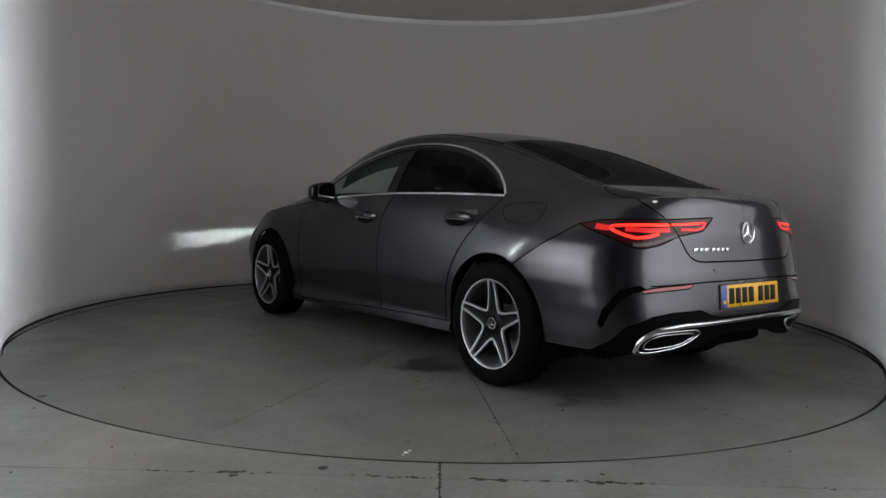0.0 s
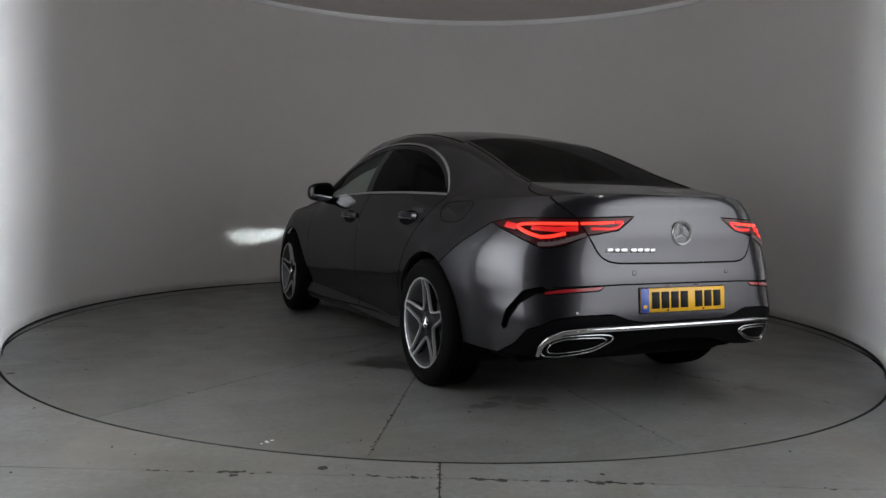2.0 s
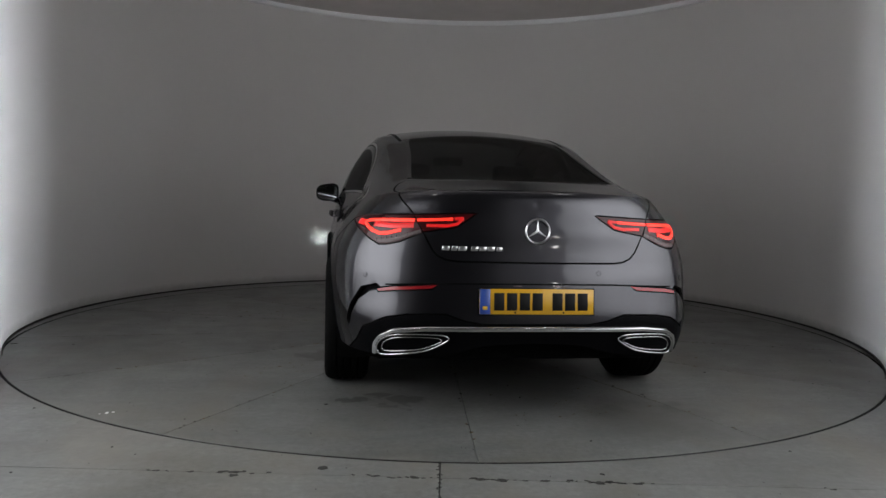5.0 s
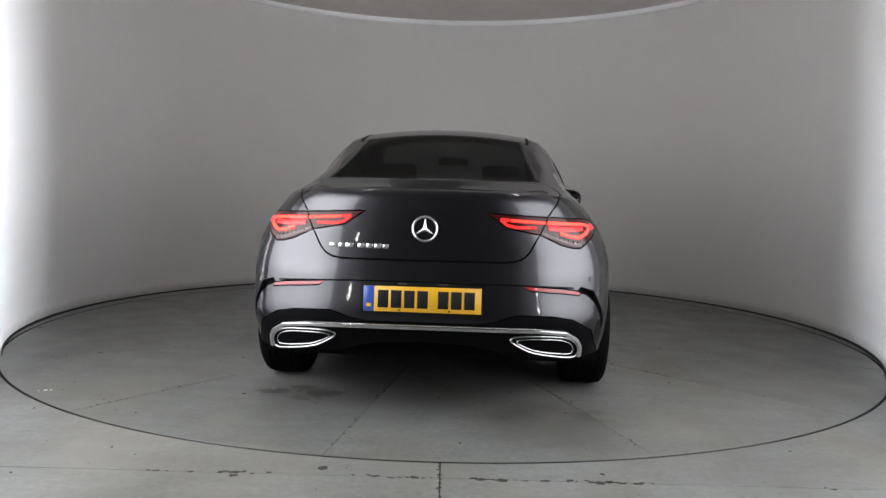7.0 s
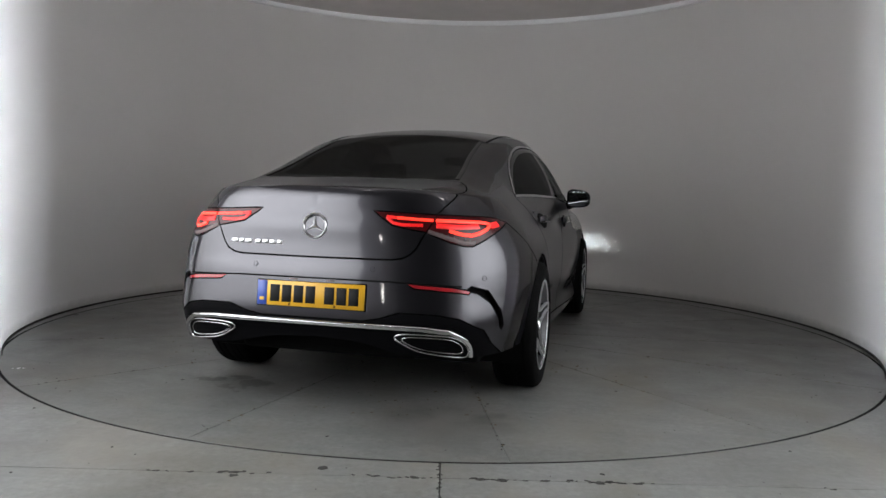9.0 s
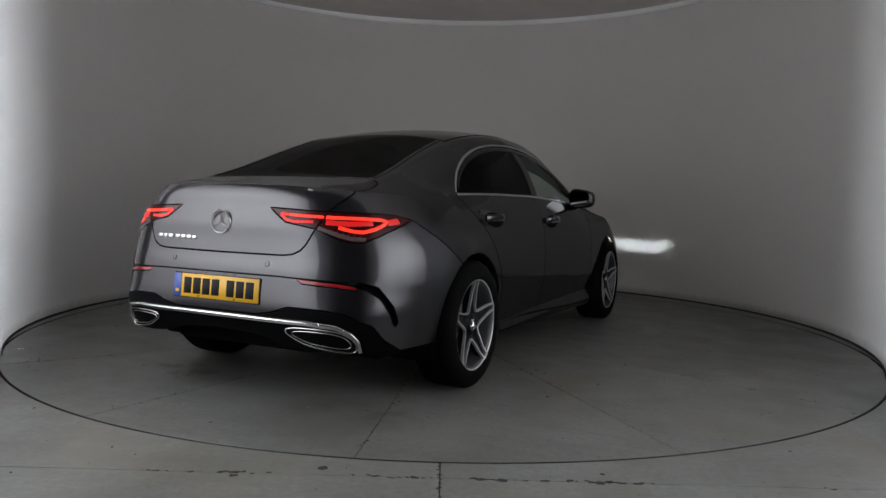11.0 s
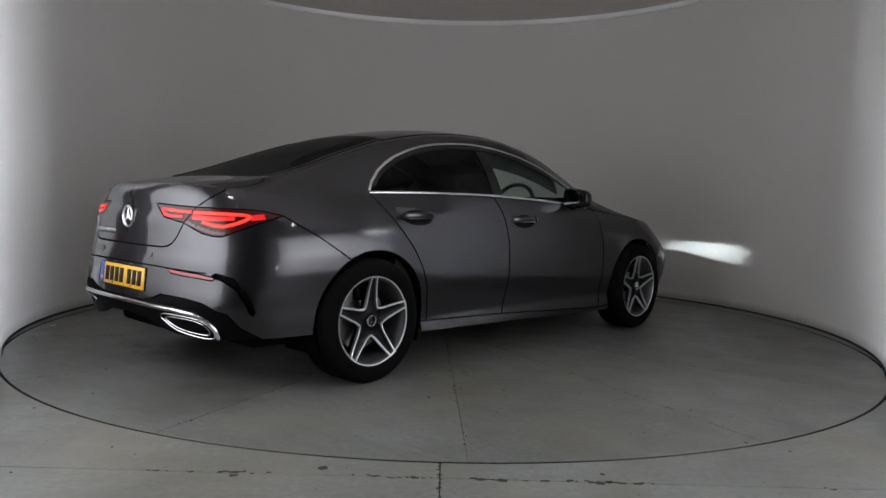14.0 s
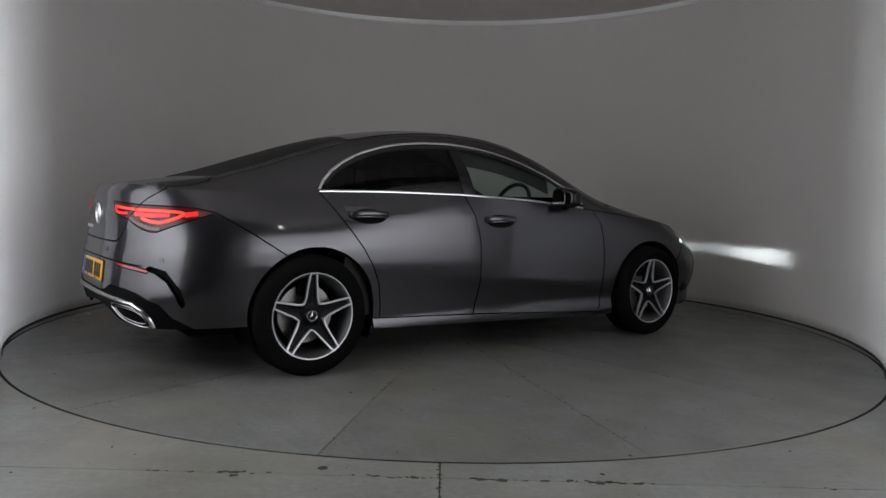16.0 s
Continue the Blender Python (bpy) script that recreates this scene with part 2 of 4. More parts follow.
def arc(cx, cy, r, a0, a1, n):
    return [(cx + r * math.cos(radians(a0 + (a1 - a0) * i / n)), cy + r * math.sin(radians(a0 + (a1 - a0) * i / n))) for i in range(n + 1)]


# ---- the studio ----
TABLE_R = 2.887
CX, CY = STUDIO_C
OPEN_A = -31.0   # the round wall ends here on both sides of the opening


def build_studio():
    inner, outer = arc(CX, CY, STUDIO_R, OPEN_A, 180 - OPEN_A, 140), arc(CX, CY, STUDIO_R + 0.004, OPEN_A, 180 - OPEN_A, 140)
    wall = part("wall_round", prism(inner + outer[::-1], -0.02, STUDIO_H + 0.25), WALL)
    tagged(wall, "curved translucent white studio wall lit from behind near the opening", "wall", kind="structure")
    # ceiling: a plain disc with a white rim
    ceil = part("ceiling", prism(arc(CX, CY, STUDIO_R - 0.004, 0, 357, 119), STUDIO_H + 0.02, STUDIO_H + 0.1), CEIL)
    tagged(ceil, "dull brownish grey round studio ceiling", "ceiling", kind="structure")
    R = STUDIO_R
    rim = part("trim", lathe([(R - 0.001, STUDIO_H - 0.03), (R - 0.03, STUDIO_H - 0.03), (R - 0.036, STUDIO_H - 0.022), (R - 0.036, STUDIO_H + 0.016), (R - 0.001, STUDIO_H + 0.016)], 140, a0=radians(OPEN_A), a1=radians(180 - OPEN_A)), TRIM)
    rim.location = (CX, CY, 0)
    tagged(rim, "white painted rim where ceiling meets the round wall", "trim", kind="structure")
    # thin dark strip along the foot of the round wall
    seal = part("baseboard", lathe([(R - 0.001, 0.0), (R - 0.009, 0.0), (R - 0.008, 0.010), (R - 0.001, 0.014)], 140, a0=radians(OPEN_A), a1=radians(180 - OPEN_A)), STAIN)
    seal.location = (CX, CY, 0.001)
    tagged(seal, "thin dark strip where the round wall meets the floor", "trim", kind="structure")
    # dark backing behind the wall sheet, which leaves a niche for the tubes
    def back(a):
        k = min(max((a - 2) / 48, 0), 1)
        return STUDIO_R + 0.52 + (0.014 - 0.52) * k
    inn, ou = [], []
    for i in range(141):
        a = 2 + 176 * i / 140
        r = back(min(a, 180 - a))
        c, sn = math.cos(radians(a)), math.sin(radians(a))
        inn.append((CX + r * c, CY + r * sn))
        ou.append((CX + (STUDIO_R + 0.62) * c, CY + (STUDIO_R + 0.62) * sn))
    tagged(part("wall_backing", prism(inn + ou[::-1], -0.02, STUDIO_H + 0.25), DARKWALL), "dark backing behind the round wall", "wall", kind="structure")
    for name, a0 in (("wall_niche_east", -33.0), ("wall_niche_west", 178.0)):
        n_in, n_out = arc(CX, CY, STUDIO_R + 0.62, a0, a0 + 35, 14), arc(CX, CY, STUDIO_R + 0.68, a0, a0 + 35, 14)
        tagged(part(name, prism(n_in + n_out[::-1], -0.02, STUDIO_H + 0.25), DARKWALL), "dark back of the light niche", "wall", kind="structure")
        foot = arc(CX, CY, STUDIO_R + 0.008, a0, a0 + 35, 14) + n_in[::-1]
        tagged(part(name.replace("wall", "floor"), prism(foot, 0.001, 0.02), DARKWALL), "dark floor of the light niche", "floor", kind="structure")
    # outer room behind the opening
    for name, b in (("wall_back", (-4.3, 4.3, -7.6, -7.5, -0.02, 3.4)), ("wall_west", (-4.4, -4.3, -7.5, -1.0, -0.02, 3.4)), ("wall_east", (4.3, 4.4, -7.5, -1.0, -0.02, 3.4))):
        tagged(part(name, box(*b), DARKWALL), "plain dark wall outside the round studio", "wall", kind="structure")
    # white splayed walls from the opening towards the camera
    for name, sx in (("wall_splay_west", -1), ("wall_splay_east", 1)):
        p = [(sx * 2.560 + CX, -1.327), (sx * 1.22, -5.2), (sx * 1.30, -5.24), (sx * 2.66 + CX, -1.335)]
        tagged(part(name, prism(p, -0.02, 3.3), SPLAY, smooth=False), "white splayed wall beside the studio opening", "wall", kind="structure")
    for name, sx in (("wall_jamb_west", -1), ("wall_jamb_east", 1)):
        p = [(sx * 2.585 + CX, -1.335), (sx * 3.05 + CX, -1.78), (sx * 3.10 + CX, -1.83), (sx * 2.63 + CX, -1.42)]
        tagged(part(name, prism(p, -0.02, 3.3), DARKWALL, smooth=False), "dark jamb that closes the light niche", "wall", kind="structure")
    tagged(part("ceiling_outer", box(-4.3, 4.3, -7.5, -1.2, 3.2, 3.3), DARKWALL), "plain dark ceiling before the studio", "ceiling", kind="structure")


def build_floor():
    # fixed slabs round the turntable, with joints between them
    floor = part("floor", box(-4.4, 4.4, -7.6, 4.0, -0.14, -0.064), SEAM)
    tagged(floor, "grey painted concrete floor slabs round the turntable", "floor", kind="structure")
    RO = TABLE_R + 0.017
    jy = -3.055
    j = 0.0016
    half = math.degrees(math.asin(0.002 / RO))
    ring_l = arc(0, 0, RO, -90 - half, -270, 90)
    ring_r = arc(0, 0, RO, -90 + half, 90, 90)
    slabs = [
        ring_l + [(0, 4.0), (-4.4, 4.0), (-4.4, jy + j), (-0.002, jy + j)],
        ring_r + [(0, 4.0), (4.4, 4.0), (4.4, jy + j), (0.002, jy + j)],
        [(-4.4, -7.6), (-0.002, -7.6), (-0.002, jy - j), (-4.4, jy - j)],
        [(0.002, -7.6), (4.4, -7.6), (4.4, jy - j), (0.002, jy - j)],
    ]
    for s in slabs:
        part("slab", prism(s, -0.062, 0.0), CONCRETE, floor, smooth=False)
    # added black band: keeps the pit side of the gap as dark as shade
    part("edge_band", lathe([(RO - 0.004, -0.06), (RO - 0.001, -0.06), (RO - 0.001, -0.001), (RO - 0.004, -0.001)], 143, closed=True), SEAM, floor, "black band added on the pit side to shade the gap")


def scatter(spots, seed, along=False):
    """Small flat crumbs and chips at places given as (x, y, size)."""
    rnd = random.Random(seed)
    bm = bmesh.new()
    for x, y, r in spots:
        n = rnd.randint(5, 8)
        a0 = rnd.random() * 6.28
        el = 0.4 + 0.6 * rnd.random()
        tilt = rnd.random() * 3.14 if not along else rnd.gauss(0, 0.15)
        el = 0.3 if along else el
        top, low = [], []
        for k in range(n):
            a = a0 + k * 2 * math.pi / n
            q = r * (0.6 + 0.7 * rnd.random())
            px, py = q * math.cos(a), q * el * math.sin(a)
            X, Y = x + px * math.cos(tilt) - py * math.sin(tilt), y + px * math.sin(tilt) + py * math.cos(tilt)
            low.append(bm.verts.new((X, Y, 0.0)))
            top.append(bm.verts.new((x + (X - x) * 0.8, y + (Y - y) * 0.8, 0.0012 + 0.0015 * rnd.random())))
        bm.faces.new(top)
        for k in range(n):
            bm.faces.new((low[k], low[(k + 1) % n], top[(k + 1) % n], top[k]))
    bmesh.ops.recalc_face_normals(bm, faces=bm.faces)
    return bm


def build_floor_marks(table):
    rnd = random.Random(5)
    # broken edges along the slab joints
    spots = []
    for _ in range(230):
        x = -2.4 + 4.8 * rnd.random()
        if math.sin(x * 5.1) + math.sin(x * 2.3 + 1) + rnd.random() < 0.55:
            continue
        spots.append((x, -3.055 + rnd.gauss(0, 0.005), 0.005 + 0.022 * rnd.random() ** 2))
    spots += [(-0.66, -3.06, 0.011), (-0.25, -3.045, 0.014), (-0.115, -3.055, 0.011), (0.52, -3.045, 0.012), (0.53, -3.06, 0.010), (0.60, -3.044, 0.016), (-0.305, -3.045, 0.010), (-0.60, -3.045, 0.010), (0.145, -3.05, 0.008), (0.30, -3.06, 0.009)]
    for _ in range(40):
        spots.append((rnd.gauss(0, 0.004), -3.3 + 0.4 * rnd.random(), 0.003 + 0.005 * rnd.random()))
    tagged(part("joint_crumbs", scatter(spots, 1, True), STAIN, smooth=False), "dark chips and crumbs along the floor joints", "debris", kind="stuff")
    spots = []
    for _ in range(200):
        x, y = -2.6 + 5.2 * rnd.random(), -3.9 + 3.0 * rnd.random()
        if math.hypot(x, y) > TABLE_R + 0.03:
            spots.append((x, y, 0.002 + 0.007 * rnd.random() ** 4))
    spots += [(-0.42, -2.985, 0.024), (-0.72, -3.08, 0.017), (0.56, -3.06, 0.02), (0.585, -2.975, 0.016), (-0.69, -3.04, 0.012)]
    tagged(part("floor_crumbs", scatter(spots, 2), STAIN, smooth=False), "scattered dark crumbs on the concrete floor", "debris", kind="stuff")
    spots = []
    for _ in range(330):
        a, r = rnd.random() * 6.283, 2.86 * math.sqrt(rnd.random())
        spots.append((r * math.cos(a), r * math.sin(a), 0.002 + 0.008 * rnd.random() ** 4))
    for k in range(14):
        a = radians(-18.8 + k * 360 / 14)
        for _ in range(16):
            r = 0.5 + 2.3 * rnd.random()
            spots.append((r * math.cos(a) + rnd.gauss(0, 0.006), r * math.sin(a) + rnd.gauss(0, 0.006), 0.002 + 0.005 * rnd.random()))
    part("crumbs", scatter(spots, 3), STAIN, table, "dark crumbs on the slabs", smooth=False)["kind"] = "stuff"
    # rusty dirt caught in the joints and rubbed out beside them
    spots = []
    for k in range(14):
        a = radians(-18.8 + k * 360 / 14)
        for _ in range(26 if k % 3 == 0 else 12):
            r = 0.7 + 2.0 * rnd.random() ** 1.4
            w = 0.004 + 0.012 * rnd.random() ** 3
            spots.append((r * math.cos(a) + rnd.gauss(0, w), r * math.sin(a) + rnd.gauss(0, w), 0.003 + 0.007 * rnd.random() ** 2))
    for _ in range(120):
        cx, cy = ((1.0, -1.05), (-1.1, -1.3), (0.4, -2.1), (-1.3, 0.6))[rnd.randint(0, 3)]
        spots.append((cx + rnd.gauss(0, 0.22), cy + rnd.gauss(0, 0.16), 0.002 + 0.008 * rnd.random() ** 3))
    part("rust_dirt", scatter(spots, 8), RUSTY, table, "rusty brown dirt in the joints", smooth=False)["kind"] = "stuff"
    part("paint_fleck", scatter([(-1.816, -2.134, 0.012), (-1.79, -2.125, 0.008), (-1.84, -2.15, 0.006)], 4), TRIM, table, "white paint fleck", smooth=False)
    part("dark_fleck", scatter([(-2.80, -0.55, 0.022)], 6), STAIN, table, smooth=False)


def build_turntable():
    table = new("turntable")
    tagged(table, "round grey concrete turntable of wedge slabs with scuffs and stains", "turntable")
    part("bed", prism(arc(0, 0, TABLE_R - 0.004, 0, 357.5, 143), -0.062, -0.012), SEAM, table, smooth=False)
    step = 360 / 14
    for k in range(14):
        a0 = -18.8 + k * step
        g0, g1 = math.degrees(0.0014 / TABLE_R), math.degrees(0.0014 / 0.32)
        outline = arc(0, 0, TABLE_R, a0 + g0, a0 + step - g0, 16) + arc(0, 0, 0.32, a0 + step - g1, a0 + g1, 6)
        part("wedge_slab", prism(outline, -0.013, 0.0, 0.0015), PLATE, table, smooth=False)
    part("hub_slab", prism(arc(0, 0, 0.314, 0, 350, 35), -0.013, 0.0, 0.0015), PLATE, table, smooth=False)
    # added black band: puts shade into the turntable's side of the gap
    part("edge_band", lathe([(TABLE_R + 0.001, -0.06), (TABLE_R + 0.004, -0.06), (TABLE_R + 0.004, -0.001), (TABLE_R + 0.001, -0.001)], 143, closed=True), SEAM, table, "black band added on the turntable side to shade the gap")
    return table


# ---- lamps of the studio ----
def build_lights():
    for sx in (-1, 1):
        lamp = new("light_panel")
        tagged(lamp, "tall white light tube behind the edge of the wall", "studio light", group="light panels at the opening")
        ta = radians(-26.5 if sx > 0 else 206.5)
        for gap, r in ((0.10, 0.016), (0.34, 0.019)):
            r *= 1.15 if sx < 0 else 0.70
            tx, ty = CX + (STUDIO_R + gap) * math.cos(ta), CY + (STUDIO_R + gap) * math.sin(ta)
            part("tube", shifted(lathe([(0.001, 0.0), (r, 0.0), (r, STUDIO_H - 0.05), (0.001, STUDIO_H - 0.05)], 16), Matrix.Translation((tx, ty, 0.03))), TUBE, lamp)
        part("back_plate", shifted(box(0.07, 0.08, -0.06, 0.06, 0.0, STUDIO_H, 0.003), Matrix.Translation((tx, ty, 0)) @ Matrix.Rotation(ta, 4, "Z")), TRIM, lamp)
        soft = new("softbox")
        tagged(soft, "broad white softbox on the splayed wall", "studio light", group="softboxes by the opening")
        ex, ey = -sx * 0.330, -0.944
        nx, ny = -sx * 0.944, 0.330

        def at(d, h):
            return (sx * 2.578 + CX + ex * d + nx * h, -1.315 + ey * d + ny * h)
        part("diffuser", prism([at(0.40, 0.03), at(3.10, 0.03), at(3.10, 0.05), at(0.40, 0.05)], 0.36, 2.75), SOFT[sx], soft, smooth=False)
        part("case", prism([at(0.35, 0.004), at(3.15, 0.004), at(3.15, 0.028), at(0.35, 0.028)], 0.31, 2.80), TRIM, soft, smooth=False)
    for x, y in ((-1.05, -2.83), (1.35, -2.70)):
        lamp = new("ceiling_lamp")
        lamp.location = (x, y, 3.2)
        lamp.rotation_euler = (0, 0, radians(30 if x < 0 else -30))
        tagged(lamp, "small bright strip lamp under the outer ceiling", "ceiling lamp", group="small strip lamps")
        part("tube", box(-0.10, 0.10, -0.015, 0.015, -0.045, -0.025, 0.006), LED, lamp)
        part("case", box(-0.12, 0.12, -0.03, 0.03, -0.024, -0.001, 0.004), TRIM, lamp)
    for sx, y in ((-1, -4.75), (1, -4.35)):
        x = sx * (2.545 - (-1.315 - y) * 0.3495) + CX
        lamp = new("wall_lamp")
        lamp.matrix_basis = pose(x, y, 0.8, 0, 0, -sx * 20.2)
        tagged(lamp, "small bright strip lamp on the splayed wall", "wall lamp", group="small strip lamps")
        part("tube", shifted(box(-0.012, 0.0, -0.012, 0.012, -0.035, 0.035, 0.004), pose(-sx * 0.035, 0, 0, 35)), LED, lamp)
        part("case", shifted(box(-0.012, 0.012, -0.02, 0.02, -0.045, 0.045, 0.004), pose(-sx * 0.013, 0, 0, 35)), TRIM, lamp)


# ---- the car: its skin as one smooth surface, from which the panels are cut ----
# x runs forward from the rear axle, y to the car's left, z up from the ground.
WB, R0 = 2.729, 0.9


def smoothed(table, lo, hi, sigma, step=0.005):
    xs = np.arange(lo, hi + step, step)
    t = sorted(table)
    v = np.interp(xs, [p for p, _ in t], [q for _, q in t])
    if sigma:
        k = np.exp(-0.5 * (np.arange(-int(4 * sigma / step), int(4 * sigma / step) + 1) * step / sigma) ** 2)
        k /= k.sum()
        h = len(k) // 2
        pad = np.concatenate([2 * v[0] - v[h:0:-1], v, 2 * v[-1] - v[-2:-h - 2:-1]])
        v = np.convolve(pad, k, "valid")
    return lambda x: float(np.interp(x, xs, v))


# half width by height, at stations along the side
_foot = [(0.1, 0.845), (0.2, 0.880), (0.255, 0.876), (0.285, 0.862)]
WIDTH = {
    0.0: _foot + [(0.36, 0.885), (0.48, 0.900), (0.60, 0.912), (0.70, 0.908), (0.78, 0.886), (0.86, 0.842), (0.94, 0.780), (1.02, 0.705), (1.1, 0.63)],
    0.55: _foot + [(0.36, 0.866), (0.44, 0.877), (0.495, 0.894), (0.60, 0.900), (0.70, 0.895), (0.80, 0.884), (0.88, 0.866), (0.95, 0.830), (1.02, 0.775), (1.1, 0.70)],
    1.1: _foot + [(0.35, 0.866), (0.415, 0.876), (0.468, 0.892), (0.60, 0.898), (0.70, 0.894), (0.80, 0.885), (0.88, 0.874), (0.95, 0.855), (1.02, 0.825), (1.1, 0.80)],
    1.9: _foot + [(0.33, 0.866), (0.37, 0.876), (0.42, 0.890), (0.60, 0.899), (0.70, 0.896), (0.80, 0.888), (0.88, 0.876), (0.95, 0.855), (1.02, 0.825), (1.1, 0.80)],
    2.729: _foot + [(0.36, 0.884), (0.48, 0.900), (0.60, 0.908), (0.70, 0.902), (0.78, 0.880), (0.86, 0.835), (0.94, 0.77), (1.02, 0.70), (1.1, 0.62)],
}
_wf = {x: smoothed(t, 0.1, 1.1, 0.011) for x, t in WIDTH.items()}
_zs = np.arange(0.1, 1.101, 0.01)
_grid = []
for _z in _zs:
    _grid.append(smoothed([(x, f(_z)) for x, f in _wf.items()], -0.3, 3.0, 0.16))


def width(x, z):
    k = min(max((z - 0.1) / 0.01, 0), len(_zs) - 1.001)
    i = int(k)
    return _grid[i](x) * (1 - k + i) + _grid[i + 1](x) * (k - i)


rear_end = smoothed([(0.1, -0.80), (0.2, -0.86), (0.30, -0.915), (0.40, -0.950), (0.44, -0.968), (0.50, -0.968), (0.60, -0.958), (0.66, -0.952), (0.70, -0.940), (0.78, -0.932), (0.86, -0.932), (0.925, -0.914), (0.94, -0.911), (0.97, -0.911), (1.0, -0.904), (1.02, -0.890), (1.04, -0.866), (1.1, -0.78)], 0.1, 1.1, 0.008)
front_end = smoothed([(0.1, 3.45), (0.2, 3.56), (0.4, 3.64), (0.55, 3.66), (0.66, 3.62), (0.76, 3.45), (0.9, 3.2), (1.1, 3.0)], 0.1, 1.1, 0.03)
front_n = smoothed([(0.1, 3.3), (0.52, 3.3), (0.70, 2.5), (1.1, 2.5)], 0.1, 1.1, 0.04)
rear_n = smoothed([(0.1, 4.2), (0.42, 4.2), (0.55, 3.6), (0.8, 3.5), (0.93, 3.4), (1.1, 3.2)], 0.1, 1.1, 0.05)


def lower(u, z):
    """The side, rear and front skin: u runs from the middle of the rear (negative), along the side (u = x), to the middle of the front."""
    if 0 <= u <= WB:
        return Vector((u, width(u, z), z))
    if u < 0:
        phi = min(-u / R0, math.pi / 2)
        a, b, n, x0, sg = -rear_end(z), width(0, z), rear_n(z), 0.0, -1
    else:
        phi = min((u - WB) / R0, math.pi / 2)
        a, b, n, x0, sg = front_end(z) - WB, width(WB, z), front_n(z), WB, 1
    s, c = math.sin(phi), max(math.cos(phi), 0.0)
    r = ((s / a) ** n + (c / b) ** n) ** (-1 / n)
    return Vector((x0 + sg * r * s, r * c, z))


U_REAR, U_FRONT = -R0 * math.pi / 2, WB + R0 * math.pi / 2


def uz(x, y, z):
    if 0 <= x <= WB:
        return (x, z)
    return (-R0 * math.atan2(-x, y), z) if x < 0 else (WB + R0 * math.atan2(x - WB, y), z)


top_edge = smoothed([(U_REAR - 0.1, 1.025), (U_REAR, 1.025), (-1.15, 1.025), (-0.95, 1.019), (-0.78, 1.008), (-0.62, 0.998), (-0.5, 0.993), (-0.25, 0.994), (0.0, 1.001), (0.1, 1.006), (0.5, 1.010), (1.03, 1.003), (1.5, 0.982), (1.85, 0.955), (2.2, 0.925), (2.729, 0.865), (3.2, 0.80), (3.6, 0.75), (U_FRONT, 0.73), (U_FRONT + 0.1, 0.73)], U_REAR - 0.1, U_FRONT + 0.1, 0.05)
crown = smoothed([(-0.95, 1.02), (-0.83, 1.027), (-0.7, 1.045), (-0.5, 1.073), (-0.40, 1.092), (-0.2, 1.165), (0.0, 1.235), (0.2, 1.300), (0.4, 1.357), (0.6, 1.400), (0.8, 1.428), (1.0, 1.442), (1.2, 1.443), (1.4, 1.432), (1.6, 1.400), (1.8, 1.340), (2.0, 1.255), (2.2, 1.155), (2.4, 1.055), (2.5, 1.01), (2.6, 0.985), (3.0, 0.91), (3.3, 0.84), (3.55, 0.755), (3.66, 0.72), (3.8, 0.70)], -0.95, 3.8, 0.05)
rail_y = smoothed([(-0.95, 0.50), (-0.7, 0.52), (-0.45, 0.555), (-0.2, 0.555), (0.1, 0.550), (0.5, 0.572), (1.0, 0.595), (1.5, 0.605), (1.9, 0.63), (2.3, 0.69), (2.5, 0.70), (2.8, 0.66), (3.3, 0.6), (3.8, 0.5)], -0.95, 3.8, 0.08)
rail_z = smoothed([(-0.95, 1.015), (-0.7, 1.035), (-0.45, 1.070), (-0.2, 1.135), (0.0, 1.200), (0.2, 1.262), (0.4, 1.315), (0.6, 1.352), (0.8, 1.375), (1.0, 1.386), (1.2, 1.384), (1.4, 1.366), (1.6, 1.328), (1.8, 1.262), (2.0, 1.170), (2.2, 1.065), (2.35, 1.0), (2.5, 0.96), (2.8, 0.90), (3.3, 0.81), (3.8, 0.70)], -0.95, 3.8, 0.05)


def upper(u, v):
    """The skin above the waist: v = 0 at the waist, 1 at the roof rail, 2 on the middle line."""
    s = lower(u, top_edge(u))
    x = s.x
    zc = crown(x)
    ty, tz = rail_y(x), rail_z(x)
    k = min(max((s.y - ty) / 0.12, 0.0), 1.0)
    k = k * k * (3 - 2 * k)
    yt = (s.y * 0.75) * (1 - k) + ty * k if s.y < ty + 0.12 else ty
    zt = (s.z + (zc - s.z) * 0.45) * (1 - k) + tz * k
    if v <= 1:
        h = max(zt - s.z, 0)
        b = 0.13 * h * 4 * v * (1 - v)
        return Vector((x, s.y + (yt - s.y) * v + b * 0.6, s.z + (zt - s.z) * v + b * 0.35))
    q = min(v - 1, 1.0)
    y = yt * (1 - q)
    return Vector((x, y, zt + (zc - zt) * (1 - (1 - q) ** 2.2)))


def side_v(x, z):
    s, t = top_edge(x), rail_z(x)
    return (x, (z - s) / max(t - s, 0.02))


def u_at(x):
    """The u whose point on the waist has this x."""
    if x >= 0:
        return x
    a, b = U_REAR, 0.0
    for _ in range(40):
        m = (a + b) / 2
        a, b = (a, m) if lower(m, top_edge(m)).x > x else (m, b)
    return (a + b) / 2


def top_v(x, y):
    u = u_at(x)
    s = lower(u, top_edge(u))
    r = min(rail_y(x), s.y * 0.98)
    return (u, 2 - y / r) if y <= r else (u, max(0.0, (s.y - y) / (s.y - r)))


def inside(p, poly):
    x, y = p
    hit = False
    for i in range(len(poly)):
        (x0, y0), (x1, y1) = poly[i - 1], poly[i]
        if (y0 > y) != (y1 > y) and x < (x1 - x0) * (y - y0) / (y1 - y0) + x0:
            hit = not hit
    return hit


def dense(poly, step):
    out = []
